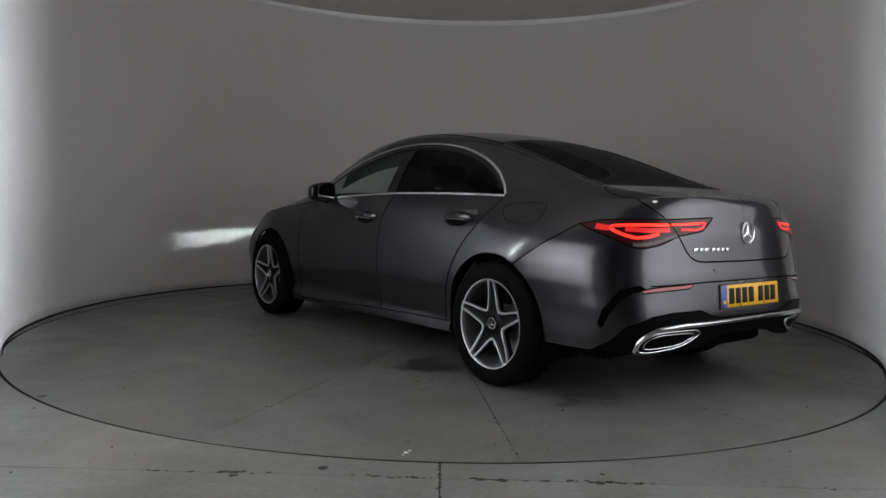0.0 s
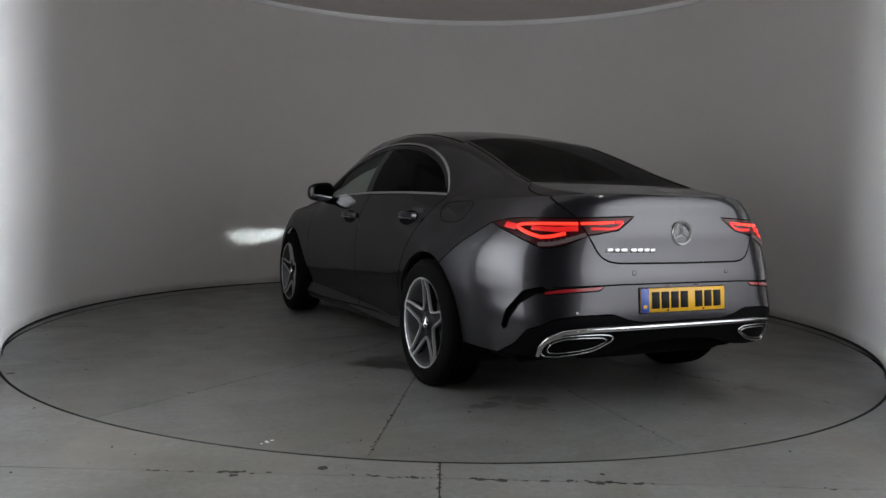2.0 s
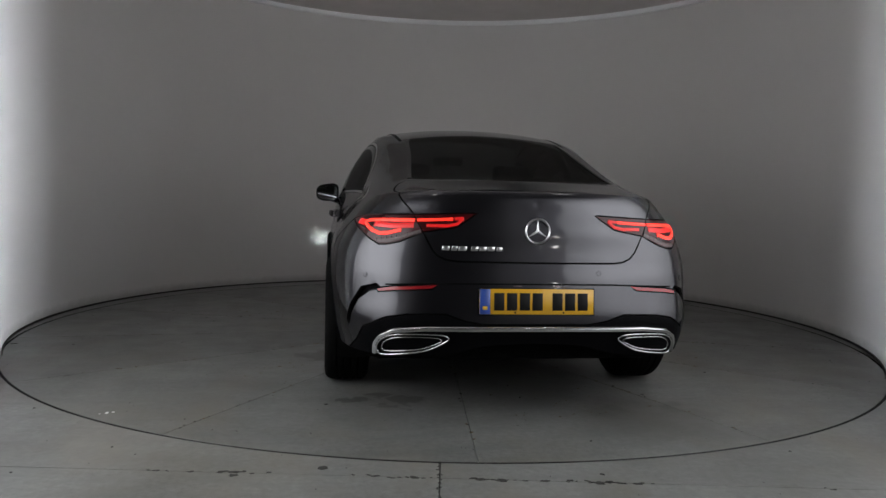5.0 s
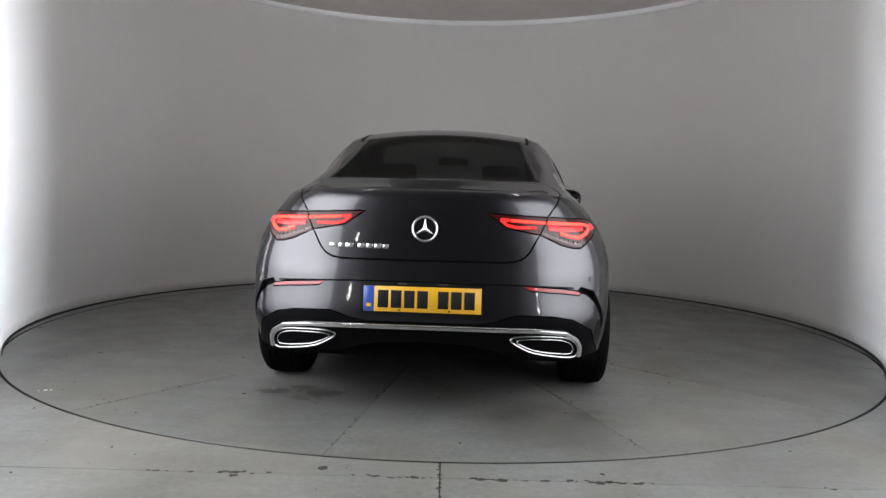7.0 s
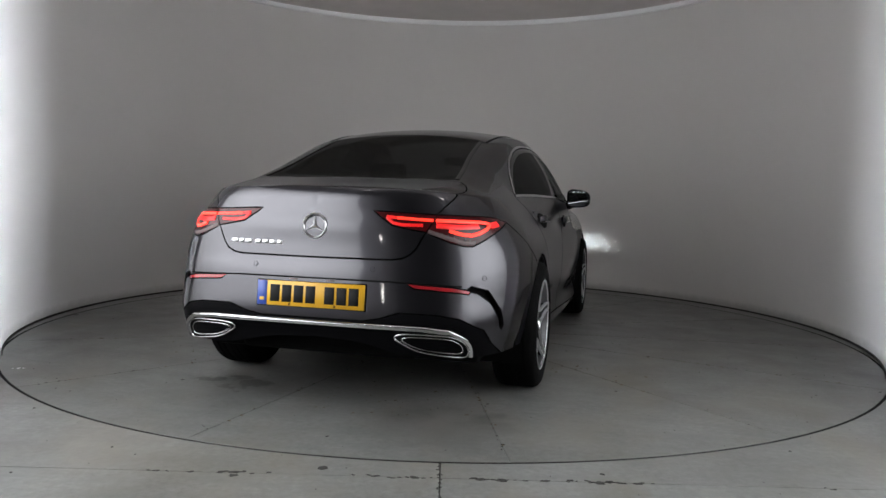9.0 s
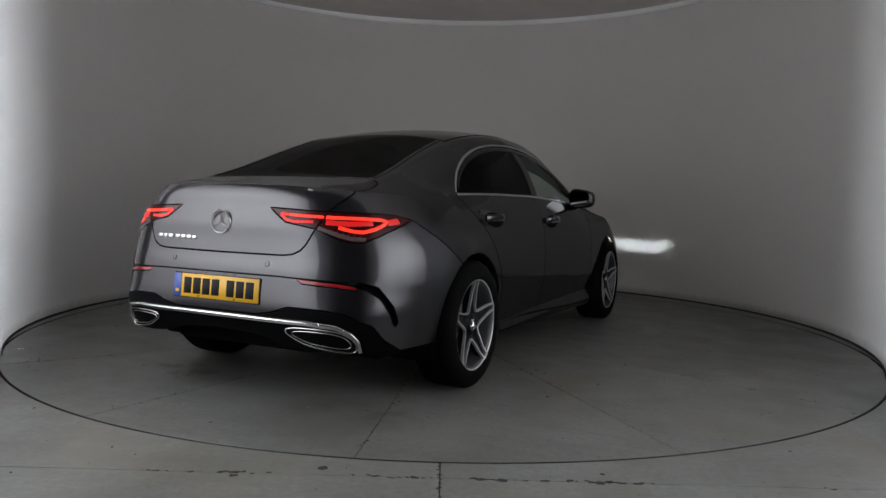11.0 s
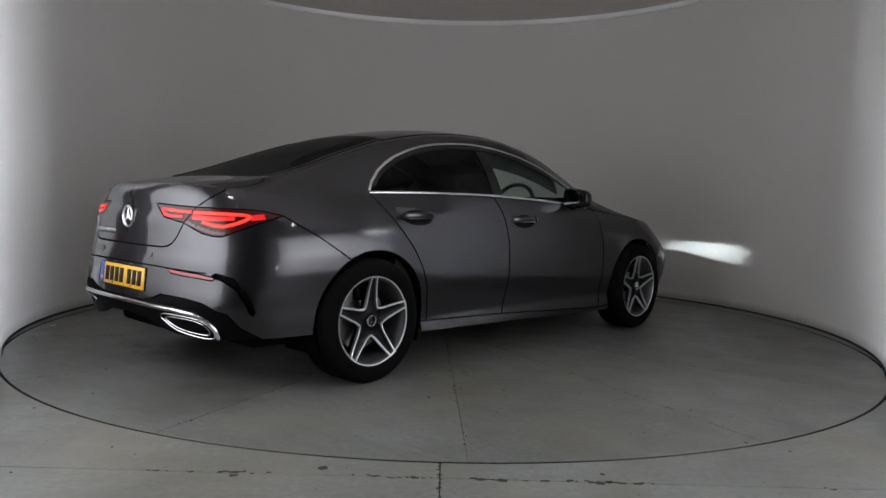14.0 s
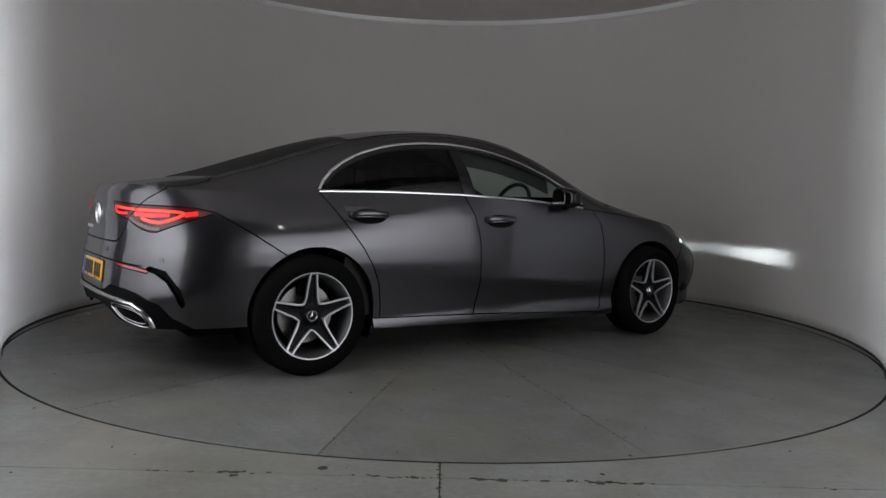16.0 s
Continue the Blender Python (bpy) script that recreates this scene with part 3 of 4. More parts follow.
    for i in range(len(poly)):
        a, b = Vector(poly[i - 1]), Vector(poly[i])
        n = max(1, int((b - a).length / step))
        out += [tuple(a.lerp(b, k / n)) for k in range(n)]
    return out


def rounded(poly, times=2):
    """Chaikin's corner cutting."""
    for _ in range(times):
        out = []
        for i in range(len(poly)):
            a, b = Vector(poly[i]), Vector(poly[(i + 1) % len(poly)])
            out += [tuple(a.lerp(b, 0.25)), tuple(a.lerp(b, 0.75))]
        poly = out
    return poly


PANELS = {}   # panel name -> triangles in space, for the left half of the car


def cut(border, regions, surface, step, squash=1.0):
    """Triangulate a flat sheet along all outlines, and hand each triangle, laid on the surface, to the first region that holds it."""
    from mathutils.geometry import delaunay_2d_cdt
    pts, edges = [], []
    for poly in [border] + [r[1] for r in regions]:
        d = dense([(x, y * squash) for x, y in poly], step * 0.7) if poly is not border else [(x, y * squash) for x, y in border]
        o = len(pts)
        pts += [Vector(p) for p in d]
        edges += [(o + i, o + (i + 1) % len(d)) for i in range(len(d))]
    xs = [p[0] for p in border]
    ys = [p[1] * squash for p in border]
    nx, ny = int((max(xs) - min(xs)) / step), int((max(ys) - min(ys)) / step)
    sb = [(x, y * squash) for x, y in border]
    for i in range(nx + 1):
        for j in range(ny + 1):
            p = (min(xs) + (i + 0.5 * (j % 2)) * step, min(ys) + j * step)
            if inside(p, sb):
                pts.append(Vector(p))
    vs, _, fs, *_ = delaunay_2d_cdt(pts, edges, [], 0, 1e-5)
    place = [surface(p.x, p.y / squash) for p in vs]
    for f in fs:
        c = sum((vs[i] for i in f), Vector((0, 0))) / len(f)
        c = (c.x, c.y / squash)
        if not inside(c, border):
            continue
        for name, poly in regions:
            if inside(c, poly):
                break
        else:
            name = "rest"
        if name != "hole":
            PANELS.setdefault(name, []).append([place[i] for i in f])


def heal(bm):
    """Join the sheets where one has a point in the middle of the other's edge."""
    for _ in range(3):
        bv = [v for v in bm.verts if v.is_boundary]
        done = 0
        for e in [e for e in bm.edges if e.is_boundary]:
            a, b = e.verts[0].co, e.verts[1].co
            d = b - a
            L = d.length
            if L < 1e-5:
                continue
            best = None
            for v in bv:
                if v in e.verts:
                    continue
                w = v.co - a
                if w.length > L:
                    continue
                k = w.dot(d) / (L * L)
                if 0.02 < k < 0.98 and (w - d * k).length < 7e-4:
                    best = (k, v)
                    break
            if best:
                _, nv = bmesh.utils.edge_split(e, e.verts[0], best[0])
                nv.co = best[1].co
                done += 1
        bmesh.ops.remove_doubles(bm, verts=bm.verts[:], dist=0.0004)
        if not done:
            break


def panel_bm(name, mirror=0, groove=0.004, depth=0.012, both=False):
    """The mesh of a panel: its rim turns inward, so that a dark joint stays between neighbours."""
    bm = bmesh.new()
    for sgn in ((1, -1) if both else ((-1,) if mirror else (1,))):
        for tri in PANELS[name]:
            vs = [bm.verts.new((p.x, p.y * sgn, p.z)) for p in tri]
            bm.faces.new(vs if sgn > 0 else vs[::-1])
    bmesh.ops.remove_doubles(bm, verts=bm.verts[:], dist=0.0004)
    if name in ("rest", "boot_lid"):
        heal(bm)
    bmesh.ops.dissolve_degenerate(bm, dist=0.0003, edges=bm.edges[:])
    bmesh.ops.recalc_face_normals(bm, faces=bm.faces[:])
    c = sum((f.calc_center_median() for f in bm.faces), Vector()) / max(len(bm.faces), 1)
    f0 = max(bm.faces, key=lambda f: f.calc_area())
    if f0.normal.dot(f0.calc_center_median() - Vector((1.3, 0, 0.6))) < 0:
        bmesh.ops.reverse_faces(bm, faces=bm.faces[:])
    if groove:
        ring = bmesh.ops.inset_region(bm, faces=bm.faces[:], thickness=groove, use_boundary=True, use_even_offset=False)
        for f in ring["faces"]:
            f.material_index = 1
        bm.normal_update()
        rim = [v for v in bm.verts if v.is_boundary]
        norm = {v: v.normal.copy() for v in rim}
        for v in rim:
            v.co -= norm[v] * depth
        bm.normal_update()
    for e in bm.edges:
        if len(e.link_faces) == 2 and (e.calc_face_angle(0) > radians(38) or e.link_faces[0].material_index != e.link_faces[1].material_index):
            e.smooth = False
    return bm


def ellipse(cx, cz, rx, rz, n=40):
    return [(cx + rx * math.cos(2 * math.pi * i / n), cz + rz * math.sin(2 * math.pi * i / n)) for i in range(n)]


def arch(cx, r, n=28):
    """A wheel opening, down past the sill."""
    return [(cx + r * math.cos(math.pi * i / n), 0.335 + r * math.sin(math.pi * i / n)) for i in range(n + 1)] + [(cx - r, 0.0), (cx + r, 0.0)]


ARC_TOP = [(0.085, 1.015), (0.12, 1.06), (0.188, 1.12), (0.26, 1.165), (0.341, 1.207), (0.45, 1.248), (0.563, 1.280), (0.70, 1.303), (0.829, 1.314), (1.0, 1.318), (1.2, 1.303), (1.397, 1.269), (1.52, 1.236), (1.64, 1.198), (1.80, 1.135), (1.935, 1.07), (2.03, 1.01), (2.07, 0.965)]
ARCH_R = 0.368


def cut_skin():
    us = [U_REAR + (U_FRONT - U_REAR) * i / 260 for i in range(261)]
    low = smoothed([(U_REAR - 0.1, 0.36), (-1.2, 0.345), (-1.05, 0.30), (-0.8, 0.285), (-0.6, 0.289), (-0.4, 0.289), (-0.3, 0.285), (0.0, 0.25), (0.36, 0.225), (2.3, 0.175), (2.729, 0.19), (3.2, 0.2), (U_FRONT + 0.1, 0.2)], U_REAR - 0.1, U_FRONT + 0.1, 0.03)
    border = [(u, low(u)) for u in us] + [(u, top_edge(u)) for u in reversed(us)]
    lamp_outer = [uz(-0.515, 0.79, 0.882), uz(-0.60, 0.75, 0.902), uz(-0.665, 0.712, 0.908), uz(-0.822, 0.533, 0.914), uz(-0.868, 0.497, 0.838), uz(-0.83, 0.597, 0.793), uz(-0.80, 0.65, 0.780), uz(-0.775, 0.682, 0.779), uz(-0.66, 0.757, 0.832)]
    lid = [(U_REAR - 0.2, 1.2), uz(-0.70, 0.585, 1.2), uz(-0.70, 0.585, 1.0), uz(-0.79, 0.553, 0.943), uz(-0.822, 0.533, 0.914), uz(-0.868, 0.497, 0.838), uz(-0.892, 0.462, 0.765), uz(-0.903, 0.438, 0.738), uz(-0.912, 0.405, 0.722), uz(-0.92, 0.36, 0.716), (U_REAR, 0.714), (U_REAR - 0.2, 0.714)]
    lamp_inner = [uz(-0.822, 0.533, 0.914), uz(-0.907, 0.27, 0.926), uz(-0.909, 0.36, 0.864), uz(-0.868, 0.497, 0.838)]
    bumper = [(U_REAR - 0.2, 0.1), (U_REAR - 0.2, 0.714), (U_REAR, 0.714)] + lid[5:10][::-1] + [uz(-0.515, 0.79, 0.882), uz(-0.359, 0.878, 0.780), uz(-0.178, 0.909, 0.662), (0.0, 0.645), (0.0, 0.1)]
    diffuser = [(U_REAR - 0.2, 0.1), (U_REAR - 0.2, 0.447), (U_REAR, 0.447), uz(-0.962, 0.242, 0.447), uz(-0.957, 0.323, 0.462), uz(-0.945, 0.406, 0.490), uz(-0.905, 0.555, 0.486), uz(-0.853, 0.645, 0.468), uz(-0.80, 0.705, 0.430), uz(-0.765, 0.728, 0.415), uz(-0.71, 0.758, 0.345), uz(-0.62, 0.80, 0.285), uz(-0.56, 0.83, 0.22), uz(-0.54, 0.84, 0.1)]
    rear_door = [(0.085, 1.2), (0.085, 1.0), (0.145, 0.90), (0.21, 0.80), (0.29, 0.69), (0.35, 0.59), (0.395, 0.48), (0.415, 0.37), (0.42, 0.283), (1.10, 0.262), (1.125, 0.38), (1.132, 0.47), (1.128, 0.72), (1.095, 0.87), (1.036, 1.0), (1.036, 1.2)]
    front_door = [(1.036, 1.2), (1.036, 1.0), (1.095, 0.87), (1.128, 0.72), (1.132, 0.47), (1.125, 0.38), (1.10, 0.262), (2.20, 0.206), (2.235, 0.25), (2.24, 0.50), (2.225, 0.74), (2.215, 0.84), (2.16, 0.93), (2.13, 1.2)]
    skirt = [(0.2, 0.1), (0.2, 0.29), (0.42, 0.283), (1.10, 0.262), (2.20, 0.206), (2.5, 0.225), (2.5, 0.1)]
    head = [uz(3.14, 0.82, 0.70), uz(3.3, 0.76, 0.735), uz(3.52, 0.5, 0.70), uz(3.58, 0.4, 0.62), uz(3.42, 0.68, 0.60), uz(3.28, 0.78, 0.63)]
    front_bumper = [uz(2.99, 0.88, 0.50), uz(3.14, 0.82, 0.68), uz(3.3, 0.78, 0.62), uz(3.58, 0.4, 0.61), (U_FRONT + 0.2, 0.61), (U_FRONT + 0.2, 0.1), (2.8, 0.1), (2.8, 0.5)]
    vent = [uz(-0.81, 0.69, 0.607), uz(-0.753, 0.754, 0.585), uz(-0.69, 0.795, 0.495), uz(-0.665, 0.80, 0.425), uz(-0.675, 0.795, 0.408), uz(-0.688, 0.788, 0.42), uz(-0.703, 0.785, 0.462), uz(-0.744, 0.759, 0.534), uz(-0.79, 0.715, 0.576), uz(-0.825, 0.67, 0.590)]
    refl = [uz(-0.927, 0.435, 0.617), uz(-0.86, 0.62, 0.602), uz(-0.815, 0.69, 0.588), uz(-0.822, 0.682, 0.574), uz(-0.86, 0.62, 0.583), uz(-0.918, 0.462, 0.597)]
    cut(border, [("hole", arch(0.0, ARCH_R)), ("hole", arch(WB, ARCH_R)), ("tail_lamp", lamp_outer), ("lid_lamp", lamp_inner), ("vent", vent), ("reflector", refl), ("diffuser", diffuser), ("boot_lid", lid), ("rear_bumper", bumper), ("side_skirt", skirt),
                 ("rear_door", rear_door), ("front_door", front_door), ("headlamp", head), ("front_bumper", front_bumper), ("front_wing", [(2.1, 0.1), (2.2, 0.206), (2.235, 0.25), (2.24, 0.5), (2.225, 0.74), (2.215, 0.84), (2.16, 0.93), (2.13, 1.2), (U_FRONT, 1.2), (U_FRONT, 0.1)])],
        lower, 0.024)
    # above the waist
    x1 = U_FRONT
    border = [(u, 0.0) for u in us] + [(u, 2.0) for u in reversed(us)]
    arc_top = ARC_TOP
    glassline = [side_v(x, z) for x, z in arc_top]
    belt = [(x, 0.03) for x in (2.03, 1.85, 1.6, 1.3, 1.03)]
    belt_r = [(x, 0.03) for x in (1.03, 0.8, 0.5, 0.2)]
    side_glass = glassline + [(2.07, 0.03)] + belt + belt_r[1:] + [(0.12, 0.03)]
    pillar = [(1.03, -0.1), (1.03, 0.03), (0.99, 0.815), (1.075, 0.80), (1.13, 0.03), (1.13, -0.1)]
    u0 = u_at(-0.46)
    screen_r = [top_v(-0.462, 0.0), top_v(-0.458, 0.30), top_v(-0.445, 0.48), top_v(-0.425, 0.525), top_v(-0.36, 0.520), top_v(-0.1, 0.495), top_v(0.2, 0.475), top_v(0.36, 0.465), top_v(0.40, 0.44), top_v(0.44, 0.2), top_v(0.45, 0.0), (0.45, 2.2), (u0, 2.2)]
    ul = uz(-0.70, 0.585, 1)[0]
    lid_top = [(U_REAR - 0.2, 2.2), (U_REAR - 0.2, -0.1), (ul, -0.1), (ul, 0.0), top_v(-0.50, 0.585), top_v(-0.475, 0.555), top_v(-0.472, 0.48), top_v(-0.47, 0.3), (u_at(-0.47), 1.95), (u_at(-0.47), 2.2)]
    screen_f = [(2.5, 2.2), (2.5, 1.02), (2.3, 1.06), (1.7, 1.10), (1.50, 1.18), (1.48, 2.2)]
    bonnet = [(2.5, 2.2), (2.5, 1.0), (2.35, 0.5), (2.5, 0.3), (3.2, 0.15), (3.6, 0.1), (x1 + .2, 0.1), (x1 + .2, 2.2)]
    roof = [(0.45, 2.2), (0.45, 2.0), (0.44, 1.6), (0.40, 1.18), (0.36, 1.10), (0.6, 1.10), (1.0, 1.10), (1.7, 1.10), (1.50, 1.18), (1.48, 2.2)]
    cut(border, [("b_pillar", [p for p in pillar]), ("side_glass", side_glass), ("back_glass", screen_r), ("boot_lid", lid_top), ("windscreen", screen_f), ("bonnet", bonnet), ("roof", roof)],
        upper, 0.035, 0.36)


def both_sides(name, key, material, car, label="", groove=0.004, depth=0.012):
    obs = []
    for m in (0, 1):
        obs.append(part(name, panel_bm(key, m, groove, depth), material, car, label))
    return obs


def skin_strip(points, surface, width_, lift, thick=0.004, both=True, side=1):
    """A thin bar laid on the skin along points of its sheet."""
    ps = [surface(*p) for p in points]
    ctr = Vector((1.3, 0, 0.6))
    bm = bmesh.new()
    rows = []
    for i, p in enumerate(ps):
        d = (ps[min(i + 1, len(ps) - 1)] - ps[max(i - 1, 0)]).normalized()
        u, v = points[i]
        e = 0.01
        n = (surface(u + e, v) - surface(u - e, v)).cross(surface(u, v + e) - surface(u, v - e))
        n = n.normalized() if n.length > 1e-9 else Vector((0, 1, 0))
        if n.dot(p - ctr) < 0:
            n = -n
        b = d.cross(n).normalized() * width_ / 2
        q = p + n * lift
        rows.append([bm.verts.new(c) for c in (q - b - n * thick, q - b, q - b * 0.6 + n * thick * 0.5, q + b * 0.6 + n * thick * 0.5, q + b, q + b - n * thick)])
    for r, s in zip(rows, rows[1:]):
        for k in range(5):
            bm.faces.new((r[k], r[k + 1], s[k + 1], s[k]))
    bm.faces.new(rows[0])
    bm.faces.new(rows[-1][::-1])
    bmesh.ops.recalc_face_normals(bm, faces=bm.faces)
    if side < 0:
        bmesh.ops.transform(bm, matrix=Matrix.Diagonal((1, -1, 1, 1)), verts=bm.verts)
        bmesh.ops.reverse_faces(bm, faces=bm.faces[:])
    return bm


def resample(pts, n):
    ps = [Vector(p) for p in pts]
    acc = [0.0]
    for a, b in zip(ps, ps[1:]):
        acc.append(acc[-1] + (b - a).length)
    out = []
    for i in range(n):
        s = acc[-1] * i / (n - 1)
        k = max(j for j in range(len(acc) - 1) if acc[j] <= s + 1e-9)
        out.append(tuple(ps[k].lerp(ps[k + 1], min(1, (s - acc[k]) / max(acc[k + 1] - acc[k], 1e-9)))))
    return out


def build_wheel(car, x, side):
    """Tyre, rim with five double spokes, brake disc. The wheel faces along +y, then turns to its side."""
    wheel = new("wheel")
    wheel.parent = car
    wheel.location = (x + 0.012, side * 0.792, 0.329)
    if side < 0:
        wheel.rotation_euler = (0, 0, math.pi)
    tagged(wheel, "two-tone five-spoke alloy wheel with low-profile tyre")
    tyre = [(0.226, -0.098), (0.236, -0.108), (0.275, -0.114), (0.305, -0.108), (0.320, -0.096), (0.3275, -0.078)]
    for g in (-0.052, -0.018, 0.018, 0.052):
        tyre += [(0.3285, g - 0.005), (0.321, g - 0.004), (0.321, g + 0.004), (0.3285, g + 0.005)]
    tyre += [(0.3275, 0.078), (0.320, 0.096), (0.305, 0.108), (0.275, 0.114), (0.236, 0.108), (0.226, 0.098)]
    part("tyre", lathe(tyre, 72, "Y", True), RUBBER, wheel)
    part("rim", lathe([(0.226, -0.10), (0.205, -0.09), (0.195, 0.0), (0.212, 0.075), (0.218, 0.092), (0.222, 0.098), (0.2365, 0.106), (0.238, 0.100), (0.228, 0.094), (0.228, -0.09)], 72, "Y", True), BARREL, wheel)
    part("rim_edge", lathe([(0.2285, 0.1035), (0.2295, 0.1055), (0.2345, 0.1075), (0.2375, 0.1065), (0.2370, 0.1010)], 72, "Y", True), ALU, wheel, "bright machined rim edge")
    disc = part("brake_disc", lathe([(0.06, -0.02), (0.16, -0.02), (0.162, -0.012), (0.16, -0.004), (0.06, -0.004)], 48, "Y", True), STEEL, wheel)
    part("caliper", box(-0.055, 0.055, -0.035, 0.03, 0.10, 0.175, 0.012), RIM_GREY, wheel)
    # plain black disc that closes the barrel behind the brake disc
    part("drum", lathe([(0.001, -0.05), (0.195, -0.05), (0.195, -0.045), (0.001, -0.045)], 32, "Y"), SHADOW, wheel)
    face = 0.088
    for k in range(5):
        a = math.pi / 2 + k * 2 * math.pi / 5

        def at(r, w, y):
            return (r * math.cos(a) - w * math.sin(a), y, r * math.sin(a) + w * math.cos(a))
        # dark core of the spoke
        bm = bmesh.new()
        sec = [(0.05, 0.036, face - 0.012), (0.10, 0.034, face - 0.012), (0.17, 0.027, face - 0.003), (0.233, 0.021, face + 0.010)]
        rows = []
        for r, w, y in sec:
            rows.append([bm.verts.new(at(r, s * ww, yy)) for s, ww, yy in ((-1, w * 1.05, y - 0.035), (-1, w, y), (-0.3, w, y - 0.006), (0.3, w, y - 0.006), (1, w, y), (1, w * 1.05, y - 0.035))])
        for p, q in zip(rows, rows[1:]):
            for i in range(6):
                bm.faces.new((p[i], p[(i + 1) % 6], q[(i + 1) % 6], q[i]))
        bmesh.ops.recalc_face_normals(bm, faces=bm.faces)
        spoke = part("spoke", bm, RIM_GREY, wheel, smooth=False)
        # two bright machined edges
        for s in (-1, 1):
            bm = bmesh.new()
            rows = []
            for r, w, y, t in ((0.062, 0.0455, face - 0.004, 0.010), (0.085, 0.0365, face - 0.003, 0.0095), (0.10, 0.033, face - 0.001, 0.0095), (0.17, 0.0250, face + 0.007, 0.009), (0.234, 0.0175, face + 0.021, 0.009)):
                rows.append([bm.verts.new(at(r, s * ww, yy)) for ww, yy in ((w - t * 0.5, y - 0.014), (w - t * 0.5, y), (w + t * 0.5, y), (w + t * 0.6, y - 0.014))])
            for p, q in zip(rows, rows[1:]):
                for i in range(4):
                    bm.faces.new((p[i], p[(i + 1) % 4], q[(i + 1) % 4], q[i]))
            bm.faces.new(rows[-1])
            bm.faces.new(rows[0][::-1])
            bmesh.ops.recalc_face_normals(bm, faces=bm.faces)
            part("spoke_edge", bm, ALU, spoke, "bright machined spoke edge", smooth=False)
        cap = bmesh.new()
        rows = [[cap.verts.new(at(r, w, y)) for w in (-0.022, 0.022)] for r, y in ((0.2265, face + 0.016), (0.2265, face + 0.0205), (0.2355, face + 0.0225), (0.2355, face + 0.016))]
        for p, q in zip(rows, rows[1:]):
            cap.faces.new((p[0], p[1], q[1], q[0]))
        bmesh.ops.recalc_face_normals(cap, faces=cap.faces)
        part("spoke_edge", cap, ALU, spoke, "bright machined spoke end", smooth=False)
        # wheel bolt
        ang = a + math.pi / 5
        bolt = lathe([(0.001, face - 0.016), (0.010, face - 0.016), (0.011, face - 0.020), (0.011, face - 0.03)], 12, "Y")
        bmesh.ops.translate(bolt, vec=(0.055 * math.cos(ang), 0, 0.055 * math.sin(ang)), verts=bolt.verts)
        part("wheel_bolt", bolt, STEEL, wheel)
    part("hub", lathe([(0.001, face - 0.03), (0.075, face - 0.03), (0.07, face - 0.018), (0.042, face - 0.012), (0.036, face - 0.004)], 40, "Y"), RIM_GREY, wheel)
    cap = part("hub_cap", lathe([(0.001, face + 0.001), (0.029, face), (0.034, face - 0.004), (0.036, face - 0.012)], 40, "Y"), GLOSS, wheel)
    part("emblem_ring", lathe([(0.024, face), (0.026, face + 0.003), (0.029, face + 0.003), (0.031, face - 0.001)], 40, "Y"), CHROME, cap)
    part("emblem", star_bm(0.026, 0.004, face + 0.0005, "Y"), CHROME, cap)
    return wheel


def star_bm(r, h, y0, axis):
    """A plain three-pointed emblem, raised along its middle ridges."""
    bm = bmesh.new()
    top = bm.verts.new((0, 0, y0 + h))
    rim = []
    for k in range(6):
        a = math.pi / 2 + k * math.pi / 3
        q = r if k % 2 == 0 else r * 0.17
        rim.append(bm.verts.new((q * math.cos(a), q * math.sin(a), y0)))
    for k in range(6):
        bm.faces.new((top, rim[k], rim[(k + 1) % 6]))
    bm.faces.new(rim[::-1])
    if axis == "Y":
        for v in bm.verts:
            v.co = Vector((v.co.x, v.co.z, v.co.y))
    elif axis == "-X":
        for v in bm.verts:
            v.co = Vector((-v.co.z, v.co.x, v.co.y))
    bmesh.ops.recalc_face_normals(bm, faces=bm.faces)
    return bm


def shifted(bm, m):
    bmesh.ops.transform(bm, matrix=m, verts=bm.verts)
    if m.determinant() < 0:
        bmesh.ops.reverse_faces(bm, faces=bm.faces[:])
    return bm


FLIP = Matrix.Diagonal((1, -1, 1, 1))


def build_car():
    car = new("car")
    tagged(car, "dark grey metallic four-door saloon with black glass and lit lamps", "car")
    cut_skin()
    g = PANELS.pop("side_glass")
    PANELS["rear_side_glass"] = [t for t in g if sum(p.x for p in t) / 3 < 1.04]
    PANELS["front_side_glass"] = [t for t in g if sum(p.x for p in t) / 3 >= 1.04]
    for name, key in (("boot_lid", "boot_lid"), ("rear_bumper", "rear_bumper"), ("bonnet", "bonnet"), ("front_bumper", "front_bumper")):
        part(name, panel_bm(key, both=True), PAINT, car)
    part("roof", panel_bm("roof", both=True), GLOSS, car, "black panoramic glass roof")
    part("diffuser", panel_bm("diffuser", both=True), BLACK, car, "matt black lower rear apron")
    for name in ("rear_door", "front_door", "front_wing", "side_skirt"):
        both_sides(name, name, PAINT, car)
    both_sides("quarter_panel", "rest", PAINT, car)
    both_sides("b_pillar", "b_pillar", GLOSS, car, "gloss black centre pillar")
    both_sides("rear_side_window", "rear_side_glass", GLASS_REAR, car, "black privacy glass", 0)
    both_sides("front_side_window", "front_side_glass", GLASS_FRONT, car, "clear greenish glass", 0)
    part("rear_screen", panel_bm("back_glass", both=True, groove=0), GLASS_BACK, car, "dark tinted rear screen")
    part("windscreen", panel_bm("windscreen", both=True, groove=0), GLASS_FRONT, car, "clear greenish glass")
    for o in both_sides("bumper_vent", "vent", BLACK, car, "black recessed air vent", 0):
        for v in o.data.vertices:
            v.co.x, v.co.y = v.co.x + 0.018, v.co.y - math.copysign(0.022, v.co.y)
